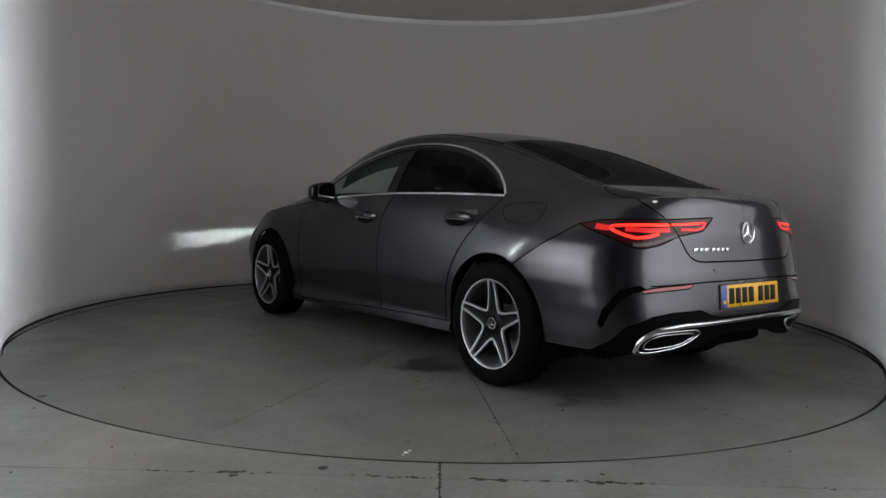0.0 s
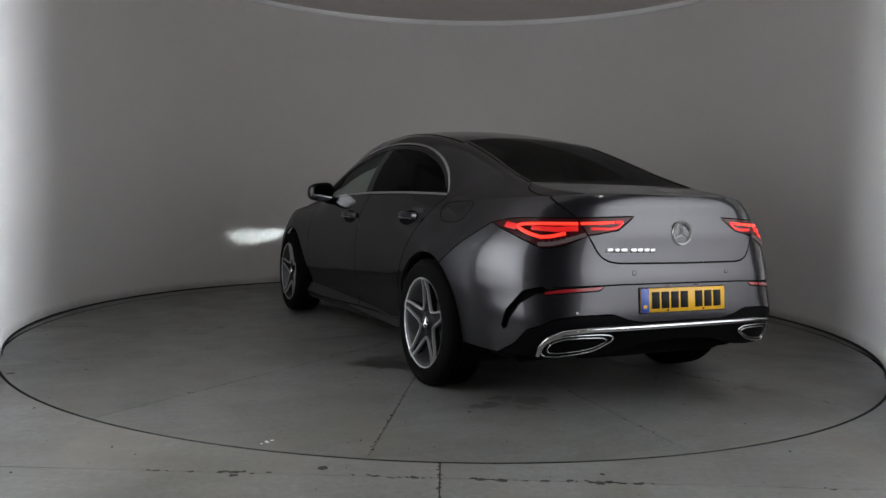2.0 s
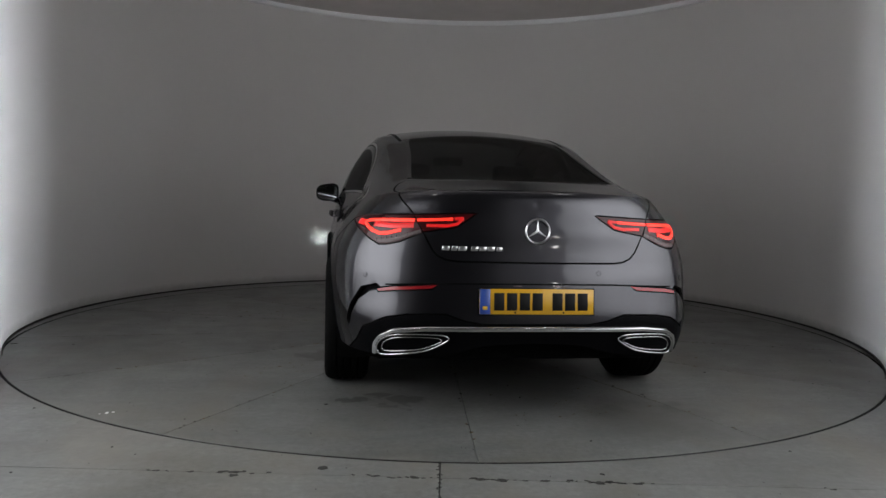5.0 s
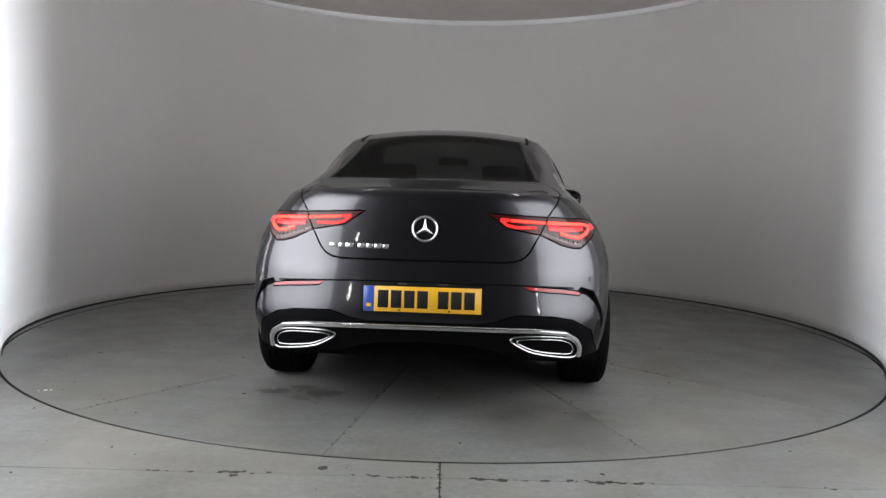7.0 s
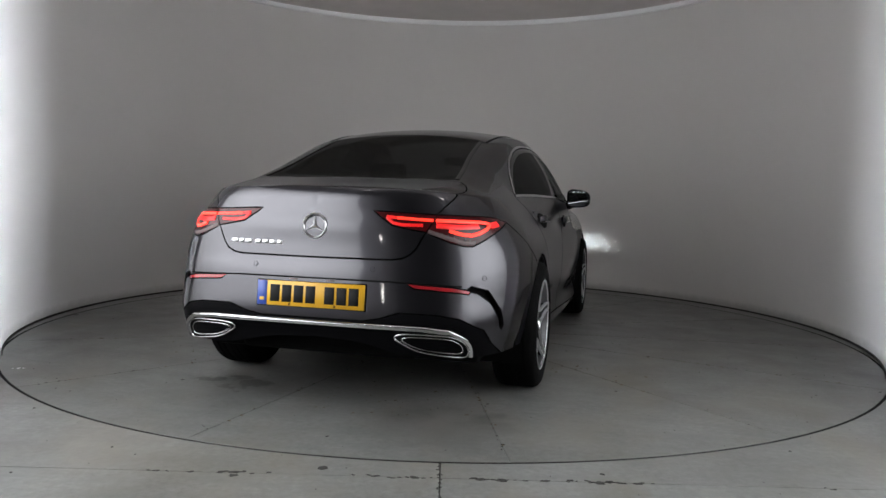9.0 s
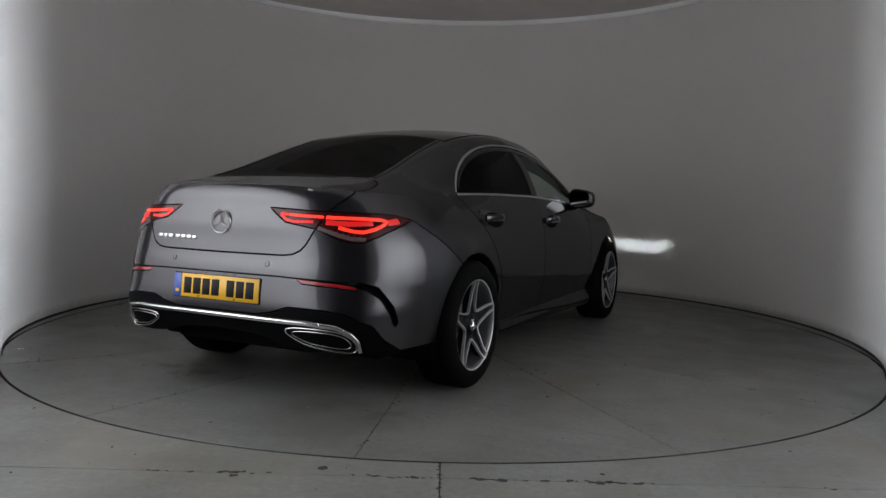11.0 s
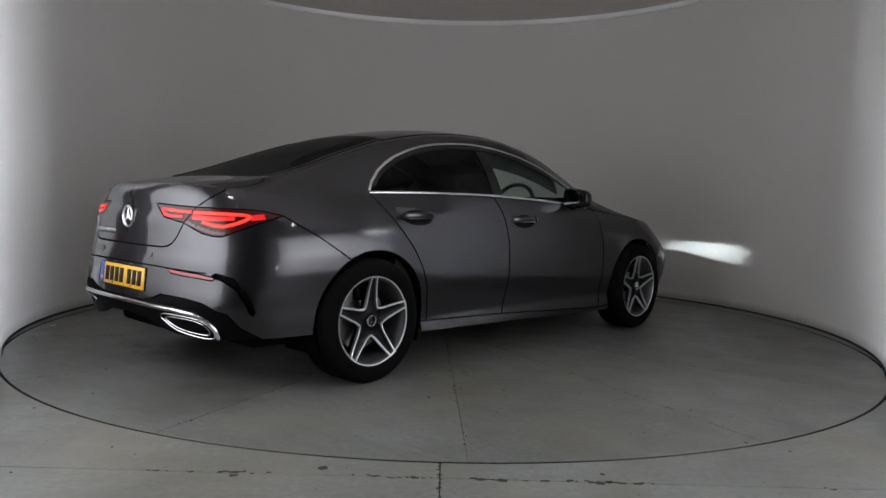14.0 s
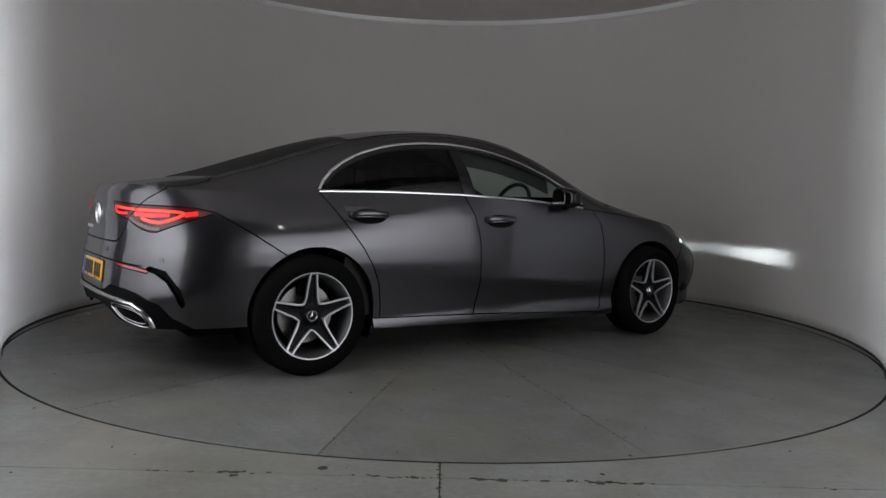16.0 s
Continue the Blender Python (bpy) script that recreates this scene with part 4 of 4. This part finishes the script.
    both_sides("rear_reflector", "reflector", LENS_RED, car, "dark red rear reflector", 0.002, 0.004)
    heads = both_sides("headlamp", "headlamp", GLASS_FRONT, car, "clear headlamp lens, lit", 0)
    tails = both_sides("tail_lamp", "tail_lamp", LENS_DARK, car, "red tail lamp lens", 0.003, 0.006)
    lids = both_sides("lid_lamp", "lid_lamp", LENS_DARK, car, "red tail lamp on the boot lid", 0.003, 0.006)
    part("underbody", box(-0.62, 3.4, -0.70, 0.70, 0.22, 0.32, 0.03), SHADOW, car)
    part("cabin_floor", box(-0.5, 2.9, -0.7, 0.7, 0.3, 0.42, 0.03), SHADOW, car)
    for x in (0.0, WB):
        for s in (1, -1):
            build_wheel(car, x, s)
            bm = lathe([(ARCH_R + 0.006, 0.0), (ARCH_R + 0.006, -0.3), (0.05, -0.3)], 40, "Y", a0=radians(-25), a1=radians(205))
            if s < 0:
                shifted(bm, FLIP)
            part("wheel_arch_liner", shifted(bm, Matrix.Translation((x, s * 0.868, 0.335))), SHADOW, car)
    build_trim(car, tails, lids, heads)
    build_cabin(car)
    settle(car)
    return car


BODY = Matrix.Translation((0.04, 0, 0)) @ Matrix.Diagonal((0.988, 0.972, 0.99, 1))


def settle(car):
    """Bring the body to its true length, width and height over the wheels."""
    for ob in car.children_recursive:
        up = ob
        while up.parent and up.parent != car:
            up = up.parent
        if up.name.startswith("wheel") and "arch" not in up.name:
            continue
        own = ob
        while own and own != car and own.matrix_basis == Matrix():
            own = own.parent
        if own is ob:
            ob.location = BODY @ ob.location
            continue
        if ob.data and own is car:
            ob.data.transform(BODY)
        elif ob.data and own.name.startswith("number_plate"):
            ob.data.transform(Matrix.Diagonal((1, 0.972, 0.98, 1)))


def strip(name, pts3, w, lift, material, parent, side=1, label="", n=None, thick=0.004, close=False):
    """A bar on the lower skin along points given in space (left side), or mirrored."""
    pts = [uz(*p) for p in pts3]
    if close:
        pts = pts + [pts[0]]
    if n:
        pts = resample(pts, n)
    return part(name, skin_strip(pts, lower, w, lift, thick, side=side), material, parent, label)


def across(name, half, w, lift, material, parent, label="", n=60, thick=0.004):
    """A bar on the rear skin from one side over the middle to the other, from points of the left half."""
    pts = resample([uz(*p) for p in half] + [(U_REAR, half[-1][2])], n)
    bm = skin_strip(pts, lower, w, lift, thick)
    other = skin_strip(pts, lower, w, lift, thick, side=-1)
    me = bpy.data.meshes.new("half")
    other.to_mesh(me)
    other.free()
    bm.from_mesh(me)
    bpy.data.meshes.remove(me)
    return part(name, bm, material, parent, label)


def build_trim(car, tails, lids, heads):
    lid = next(o for o in car.children if o.name.startswith("boot_lid"))
    bumper = next(o for o in car.children if o.name.startswith("rear_bumper"))
    for i, s in enumerate((1, -1)):
        # glowing guides of the tail lamps
        t = tails[i]
        strip("light_guide", [(-0.843, 0.536, 0.889), (-0.76, 0.635, 0.886), (-0.70, 0.70, 0.883), (-0.668, 0.728, 0.879), (-0.660, 0.740, 0.870), (-0.69, 0.728, 0.853), (-0.725, 0.708, 0.838), (-0.763, 0.680, 0.826), (-0.794, 0.642, 0.830), (-0.826, 0.590, 0.846)], 0.015, 0.002, TAIL_GLOW, t, s, "glowing red light guide", 40)
        strip("inner_light", [(-0.845, 0.536, 0.868), (-0.79, 0.62, 0.862), (-0.72, 0.70, 0.866)], 0.024, 0.0008, TAIL_SOFT, t, s, "dim red lamp field", 24)
        strip("side_light", [(-0.655, 0.735, 0.868), (-0.60, 0.765, 0.876)], 0.03, 0.0008, TAIL_SOFT, t, s, "dim red lamp field", 10)
        strip("clear_lens", [(-0.765, 0.690, 0.794), (-0.80, 0.645, 0.797), (-0.83, 0.595, 0.812), (-0.866, 0.508, 0.842)], 0.018, 0.001, LENS_CLEAR, t, s, "clear ribbed indicator lens", 24)
        for k in range(9):
            q = k / 8
            strip("lens_rib", [(-0.765 - 0.098 * q, 0.690 - 0.175 * q, 0.789 + 0.042 * q), (-0.762 - 0.098 * q, 0.692 - 0.175 * q, 0.803 + 0.042 * q)], 0.004, 0.0025, BARREL, t, s)
        d = lids[i]
        strip("light_guide", [(-0.846, 0.524, 0.890), (-0.87, 0.45, 0.893), (-0.898, 0.376, 0.898)], 0.012, 0.002, TAIL_GLOW, d, s, "glowing red light guide", 24)
        strip("inner_light", [(-0.898, 0.37, 0.899), (-0.906, 0.330, 0.902), (-0.905, 0.36, 0.876), (-0.898, 0.40, 0.868), (-0.87, 0.485, 0.868)], 0.014, 0.0014, TAIL_SOFT, d, s, "dim red lamp field", 24)
        # chrome round the side windows
        top = [side_v(x, z) for x, z in ARC_TOP]
        part("window_trim", skin_strip(resample(top, 70), upper, 0.015, 0.003, side=s), CHROME, car, "satin chrome window trim")
        part("window_frame", skin_strip(resample([(x, max(v - 0.075, 0.02)) for x, v in top[1:-1]], 60), upper, 0.03, 0.001, side=s), GLOSS, car, "gloss black window frame")
        part("waist_trim", skin_strip([(x, 0.012) for x in np.linspace(0.085, 2.06, 60)], upper, 0.014, 0.004, side=s), CHROME, car, "satin chrome waist trim")
        lining = [(x, max(v - 0.165, 0.05)) for x, v in top if 0.95 < x < 1.9]
        part("pillar_lining", skin_strip(resample(lining, 40), upper, 0.135, -0.03, side=s), CABIN, car, "black lining above the front window")
        # door handles
        for hx, hz, L in ((0.344, 0.878, 0.235), (1.292, 0.853, 0.24)):
            door = [o for o in car.children if o.name.startswith("rear_door" if hx < 1 else "front_door")][i]
            # black ellipse flush on the door skin, painted as the cup's shade
            cup = lathe([(0.001, -0.012), (0.7, -0.010), (0.95, 0.0), (1.0, 0.004), (0.97, 0.006)], 40, "Y")
            y = width(hx, hz)
            shifted(cup, Matrix.Translation((hx, y - 0.001, hz - 0.006)) @ Matrix.Diagonal((L * 0.47, 1, 0.042, 1)))
            for v in cup.verts:
                v.co.y = width(v.co.x, v.co.z) + (0.003 if v.co.y > y - 0.02 else 0.0)
            if s < 0:
                shifted(cup, FLIP)
            cup_shade = part("handle_recess", cup, SHADOW, door)
            pts = [(hx + L * (q - 0.5), y + 0.004 + 0.030 * math.sin(math.pi * q) ** 0.5, hz + 0.004 + 0.004 * math.sin(math.pi * q)) for q in np.linspace(0, 1, 19)]
            bar = tube(pts, 0.020, 12, flat=0.5)
            if s < 0:
                shifted(bar, FLIP)
            part("door_handle", bar, PAINT, door)
            edge = tube([(x, yy + 0.0085, z - 0.015) for x, yy, z in pts[2:-2]], 0.003, 6)
            if s < 0:
                shifted(edge, FLIP)
            part("handle_edge", edge, CHROME, door, "bright handle edge")
        # door mirror
        mirror = new("door_mirror")
        mirror.parent = car
        tagged(mirror, "gloss black door mirror")
        bm = bmesh.new()
        bmesh.ops.create_uvsphere(bm, u_segments=28, v_segments=16, radius=1.0)
        for v in bm.verts:
            x, yy, z = v.co
            e = 0.62
            x, yy, z = (math.copysign(abs(c) ** e, c) for c in (x, yy, z))
            taper = 1 - 0.22 * (yy + 1) / 2
            fx = x * (0.095 if x > 0 else 0.028)
            v.co = (1.80 + fx * (1 - 0.15 * yy) + 0.02 * yy, 0.935 + yy * 0.088, 1.006 + z * 0.076 * taper - 0.004 * yy)
        if s < 0:
            shifted(bm, FLIP)
        part("mirror_shell", bm, GLOSS, mirror)
        bm = bmesh.new()
        ring = [bm.verts.new((1.738 - 0.014 * math.copysign(abs(math.cos(a)) ** 0.6, math.cos(a)), 0.935 + 0.074 * math.copysign(abs(math.cos(a)) ** 0.6, math.cos(a)), 1.006 + 0.058 * math.copysign(abs(math.sin(a)) ** 0.6, math.sin(a)) * (1 - 0.1 * math.cos(a)))) for a in np.linspace(0, 2 * math.pi, 36, endpoint=False)]
        ring2 = [bm.verts.new(v.co + Vector((0.004, 0, 0))) for v in ring]
        bm.faces.new(ring[::-1])
        for k in range(36):
            bm.faces.new((ring[k], ring[(k + 1) % 36], ring2[(k + 1) % 36], ring2[k]))
        if s < 0:
            shifted(bm, FLIP)
        part("mirror_glass", bm, MIRROR, mirror)
        arm = tube([(1.90, 0.82, 0.935), (1.87, 0.86, 0.945), (1.83, 0.90, 0.962)], 0.022, 10, flat=1.6)
        if s < 0:
            shifted(arm, FLIP)
        part("mirror_arm", arm, GLOSS, mirror)
        sail = skin_strip([(x, 0.16) for x in np.linspace(1.86, 2.05, 8)], upper, 0.07, 0.002, side=s)
        part("mirror_sail", sail, GLOSS, mirror)
        # bumper seam between quarter panel and bumper is cut in the panels; sensors
        for c in ((-0.940, 0.284, 0.673), (-0.764, 0.737, 0.641)):
            u, z = uz(*c)
            p = lower(u, z)
            n = (lower(u + 0.01, z) - lower(u - 0.01, z)).cross(lower(u, z + 0.01) - lower(u, z - 0.01)).normalized()
            if n.dot(p - Vector((1.3, 0, 0.6))) < 0:
                n = -n
            m = Matrix.Translation(p) @ n.to_track_quat("Z", "Y").to_matrix().to_4x4()
            bm = shifted(lathe([(0.001, 0.0015), (0.0085, 0.0015), (0.0095, 0.0), (0.0105, -0.001), (0.0125, 0.0008), (0.013, -0.001)], 20), (FLIP @ m) if s < 0 else m)
            part("parking_sensor", bm, PAINT, bumper)
        # exhaust trim: two chrome frames round a dark mouth
        out = [(-0.790, 0.682, 0.318), (-0.812, 0.665, 0.362), (-0.855, 0.62, 0.394), (-0.89, 0.54, 0.402), (-0.93, 0.41, 0.404), (-0.94, 0.372, 0.382), (-0.92, 0.43, 0.345), (-0.89, 0.48, 0.318), (-0.84, 0.59, 0.298), (-0.795, 0.67, 0.288)]
        cu = sum(uz(*p)[0] for p in out) / len(out)
        cz = sum(p[2] for p in out) / len(out)

        def loop(k, lift, kz=None):
            o2 = rounded([(cu + (uz(*p)[0] - cu) * k, cz + (p[2] - cz) * (kz or k)) for p in out], 2)
            q = []
            for u, z in o2:
                p = lower(u, z)
                n = Vector((p.x + 0.2, p.y * 0.6, 0)).normalized()
                q.append(p + n * lift)
            return q
        tail = new("exhaust_trim")
        tail.parent = bumper
        tagged(tail, "chrome framed exhaust outlet")
        for nm, k, kz, lift, r, mt in (("outer_frame", 0.97, 0.95, 0.008, 0.0042, CHROME), ("inner_frame", 0.80, 0.66, 0.003, 0.0030, CHROME)):
            bm = tube(loop(k, lift, kz), r, 8, True)
            if s < 0:
                shifted(bm, FLIP)
            part(nm, bm, mt, tail)
        bm = bmesh.new()
        A, B, C = loop(0.97, 0.008, 0.95), loop(0.80, 0.003, 0.66), loop(0.74, -0.09, 0.6)
        rows = [[bm.verts.new(p) for p in L] for L in (A, B, C)]
        for p, q in zip(rows, rows[1:]):
            for k in range(len(p)):
                bm.faces.new((p[k], p[(k + 1) % len(p)], q[(k + 1) % len(p)], q[k]))
        bm.faces.new(rows[-1])
        if s < 0:
            shifted(bm, FLIP)
        part("outlet", bm, BLACK, tail, "dark outlet inside the frame")
        # head lamp: bright bar, and the low beam set back behind a slot
        h = heads[i]
        y0, zb = 0.61, 0.655
        b = box(3.125, 3.130, y0 - 0.040, y0 + 0.040, zb - 0.003, zb + 0.003)
        part("low_beam", b if s > 0 else shifted(b, FLIP), BEAM, h, "bright white lamp")
        for dims in ((3.300, 3.305, y0 - 0.075, y0 + 0.075, zb - 0.006, zb + 0.05), (3.162, 3.165, y0 - 0.075, y0 + 0.075, zb - 0.05, zb - 0.0058), (3.11, 3.165, y0 - 0.075, y0 + 0.075, zb - 0.054, zb - 0.05)):
            b = box(*dims)
            part("baffle", b if s > 0 else shifted(b, FLIP), SHADOW, h)
        for dy in (-1, 1):
            e = 0.048
            b = box(3.11, 3.305, y0 + dy * e - 0.003, y0 + dy * e + 0.003, zb - 0.05, zb + 0.05)
            part("baffle", b if s > 0 else shifted(b, FLIP), SHADOW, h)
        b = box(3.11, 3.305, y0 - 0.075, y0 + 0.075, zb + 0.05, zb + 0.054)
        part("baffle", b if s > 0 else shifted(b, FLIP), SHADOW, h)
        b = box(3.105, 3.110, y0 - 0.075, y0 + 0.075, zb - 0.054, zb + 0.054)
        part("baffle", b if s > 0 else shifted(b, FLIP), SHADOW, h)
        strip("day_light", [(3.20, 0.80, 0.694), (3.33, 0.735, 0.715), (3.45, 0.62, 0.705)], 0.012, -0.012, HEAD_GLOW, h, s, "glowing daytime light", 16)
    # chrome bar over the outlets, crease over the plate, lid joint
    across("apron_trim", [(-0.787, 0.688, 0.300), (-0.797, 0.68, 0.345), (-0.82, 0.66, 0.380), (-0.865, 0.61, 0.413), (-0.912, 0.494, 0.427), (-0.945, 0.37, 0.429), (-0.955, 0.2, 0.430)], 0.022, 0.010, CHROME, bumper, "chrome bar along the rear apron", 70, 0.012)
    across("bumper_joint", [(-0.84, 0.655, 0.607), (-0.90, 0.53, 0.615), (-0.94, 0.35, 0.622), (-0.95, 0.15, 0.623)], 0.007, 0.0006, SHADOW, bumper, "dark joint across the bumper", 60, 0.002)
    # black seals down both edges of the rear screen
    for s in (1, -1):
        edge = [top_v(-0.425, 0.525), top_v(-0.36, 0.520), top_v(-0.1, 0.495), top_v(0.2, 0.475), top_v(0.37, 0.465)]
        part("screen_seal", skin_strip(resample(edge, 24), upper, 0.022, 0.002, side=s), GLOSS, car, "gloss black seal beside the rear screen")
        part("roof_joint", skin_strip(resample([(0.37, 1.115), (0.7, 1.115), (1.2, 1.115), (1.65, 1.115)], 24), upper, 0.012, 0.0015, side=s), BLACK, car, "black roof joint strip")
    # fuel flap joint on the car's left
    flap = rounded([uz(0.022, 0.82, 0.912), uz(0.045, 0.786, 0.966), uz(-0.19, 0.767, 0.978), uz(-0.275, 0.771, 0.972), uz(-0.285, 0.81, 0.917), uz(-0.25, 0.85, 0.866), uz(-0.05, 0.85, 0.868)], 2)
    bm = skin_strip(flap + [flap[0]], lower, 0.0035, 0.0006, 0.002)
    part("fuel_flap_joint", bm, SHADOW, car, "fine joint round the fuel flap")
    # emblem
    em = new("emblem")
    em.parent = lid
    em.location = (-0.9325, 0, 0.853)
    tagged(em, "round chrome emblem")
    part("emblem_ring", shifted(lathe([(0.047, 0.0), (0.049, 0.006), (0.053, 0.0085), (0.056, 0.006), (0.0575, 0.0)], 56), Matrix.Rotation(radians(-90), 4, "Y")), SATIN, em)
    part("emblem_star", star_bm(0.050, 0.007, 0.001, "-X"), SATIN, em)
    # badge: plain bars
    for k, (y, w) in enumerate(((0.412, 0.034), (0.372, 0.026), (0.334, 0.036), (0.280, 0.031), (0.243, 0.031), (0.206, 0.031), (0.170, 0.026))):
        u, z = uz(-0.92, y, 0.773)
        p = lower(u, z)
        yaw = math.atan2(lower(u - 0.01, z).x - lower(u + 0.01, z).x, lower(u + 0.01, z).y - lower(u - 0.01, z).y)
        b = box(-0.004, 0.002, -w / 2, w / 2, -0.0095 if k < 6 else -0.0095, 0.0095 if k < 6 else 0.008, 0.0015, 1)
        for v in b.verts:
            v.co.y += v.co.z * -0.18
        part("badge_bar", shifted(b, Matrix.Translation(p) @ Matrix.Rotation(yaw, 4, "Z")), SATIN, lid)
    # number plate
    plate = new("number_plate")
    plate.parent = bumper
    plate.matrix_basis = pose(-0.966, 0.002, 0.548, 0, 5.5, 0)
    tagged(plate, "yellow number plate with black bars")
    part("plate_base", box(-0.004, 0.004, -0.26, 0.26, -0.0555, 0.0555, 0.002, 1), YELLOW, plate)
    part("plate_holder", box(0.002, 0.014, -0.266, 0.266, -0.060, 0.060, 0.003, 1), BLACK, plate)
    part("blue_band", box(-0.0052, 0.0, 0.212, 0.2595, -0.055, 0.055, 0.001, 1), BLUE, plate)
    part("band_bar", box(-0.0062, 0.0, 0.225, 0.247, -0.035, -0.020), YELLOW, plate)
    y = 0.196
    for k in range(7):
        if k == 4:
            y -= 0.033
        part("plate_bar", box(-0.0056, 0.0, y - 0.047, y, -0.0385, 0.0385, 0.001, 1), INK, plate)
        y -= 0.058
    for y in (0.10, -0.12):
        part("plate_screw", shifted(lathe([(0.001, 0.0075), (0.004, 0.0075), (0.005, 0.004)], 12), Matrix.Translation((0, y, -0.047)) @ Matrix.Rotation(radians(-90), 4, "Y")), INK, plate)
    for y in (0.09, -0.09):
        part("plate_lamp", box(-0.962, -0.945, y - 0.02, y + 0.02, 0.611, 0.617, 0.002, 1), LENS_CLEAR, bumper)
    # under the rear: silencer, apron fins
    part("silencer", box(-0.78, -0.45, -0.45, 0.45, 0.25, 0.36, 0.04, 3), SHADOW, car)


def build_cabin(car):
    """Seats, wheel and dash as they show through the glass."""
    def soft_box(dims, bev=0.05):
        return box(*dims, bev, 3)
    for y in (0.36, -0.36):
        seat = new("front_seat")
        seat.parent = car
        tagged(seat, "black leather front seat")
        part("cushion", soft_box((1.25, 1.75, y - 0.25, y + 0.25, 0.38, 0.56)), LEATHER, seat)
        part("backrest", shifted(soft_box((-0.08, 0.08, y - 0.24, y + 0.24, 0.0, 0.58)), Matrix.Translation((1.28, 0, 0.5)) @ Matrix.Rotation(radians(-18), 4, "Y")), LEATHER, seat)
        part("headrest", shifted(soft_box((-0.05, 0.05, y - 0.13, y + 0.13, 0.0, 0.18), 0.04), Matrix.Translation((1.10, 0, 1.04)) @ Matrix.Rotation(radians(-12), 4, "Y")), LEATHER, seat)
    bench = new("rear_bench")
    bench.parent = car
    tagged(bench, "black leather rear bench")
    part("cushion", soft_box((0.40, 0.90, -0.62, 0.62, 0.38, 0.54)), LEATHER, bench)
    part("backrest", shifted(soft_box((-0.07, 0.07, -0.62, 0.62, 0.0, 0.52)), Matrix.Translation((0.42, 0, 0.48)) @ Matrix.Rotation(radians(-24), 4, "Y")), LEATHER, bench)
    for y in (0.36, -0.36):
        part("headrest", shifted(soft_box((-0.045, 0.045, y - 0.12, y + 0.12, 0.0, 0.13), 0.035), Matrix.Translation((0.20, 0, 0.985)) @ Matrix.Rotation(radians(-15), 4, "Y")), LEATHER, bench)
    part("parcel_shelf", box(-0.42, 0.26, -0.6, 0.6, 0.93, 0.955, 0.01), CABIN, car)
    part("dashboard", soft_box((1.98, 2.42, -0.72, 0.72, 0.62, 0.945), 0.06), CABIN, car)
    part("screen", box(1.965, 1.985, -0.70, 0.12, 0.90, 1.01, 0.008), GLOSS, car)
    for s in (1, -1):
        part("door_lining", box(0.2, 2.1, s * 0.80 - 0.03, s * 0.80 + 0.03, 0.3, 0.93, 0.02) if s else None, CABIN, car)
    wheel = new("steering_wheel")
    wheel.parent = car
    wheel.matrix_basis = Matrix.Translation((1.80, -0.36, 0.93)) @ Matrix.Rotation(radians(-68), 4, "Y")
    tagged(wheel, "black leather steering wheel")
    part("wheel_rim", tube([(0.18 * math.cos(a), 0.185 * math.sin(a), 0) for a in np.linspace(0, 2 * math.pi, 40, endpoint=False)], 0.015, 8, True), LEATHER, wheel)
    part("airbag_pad", box(-0.07, 0.07, -0.08, 0.08, -0.03, 0.015, 0.02), LEATHER, wheel)
    for a in (90, 270, 180):
        part("spoke", shifted(box(0.05, 0.18, -0.018, 0.018, -0.015, 0.005, 0.006), Matrix.Rotation(radians(a), 4, "Z")), LEATHER, wheel)
    part("rear_view_mirror", soft_box((1.70, 1.73, -0.12, 0.12, 1.23, 1.30), 0.02), GLOSS, car)


# ---- build ----
build_studio()
build_floor()
turntable = build_turntable()
build_lights()
build_floor_marks(turntable)
car = build_car()


def motions():
    """The turntable turns slowly and steadily, and the car rides on it."""
    tab, ride = [], []
    for i in range(33):
        t = i * 0.5
        turn = 37.6687 - 5.71239 * t - 0.018268 * t * t + 0.000897495 * t ** 3
        tab.append((t, pose(0, 0, 0, 0, 0, turn)))
        ride.append((t, pose(0, 0, 0, 0, 0, turn + 90) @ pose(-1.5219, -0.0304, 0)))
    walk(turntable, tab)
    walk(car, ride)


motions()
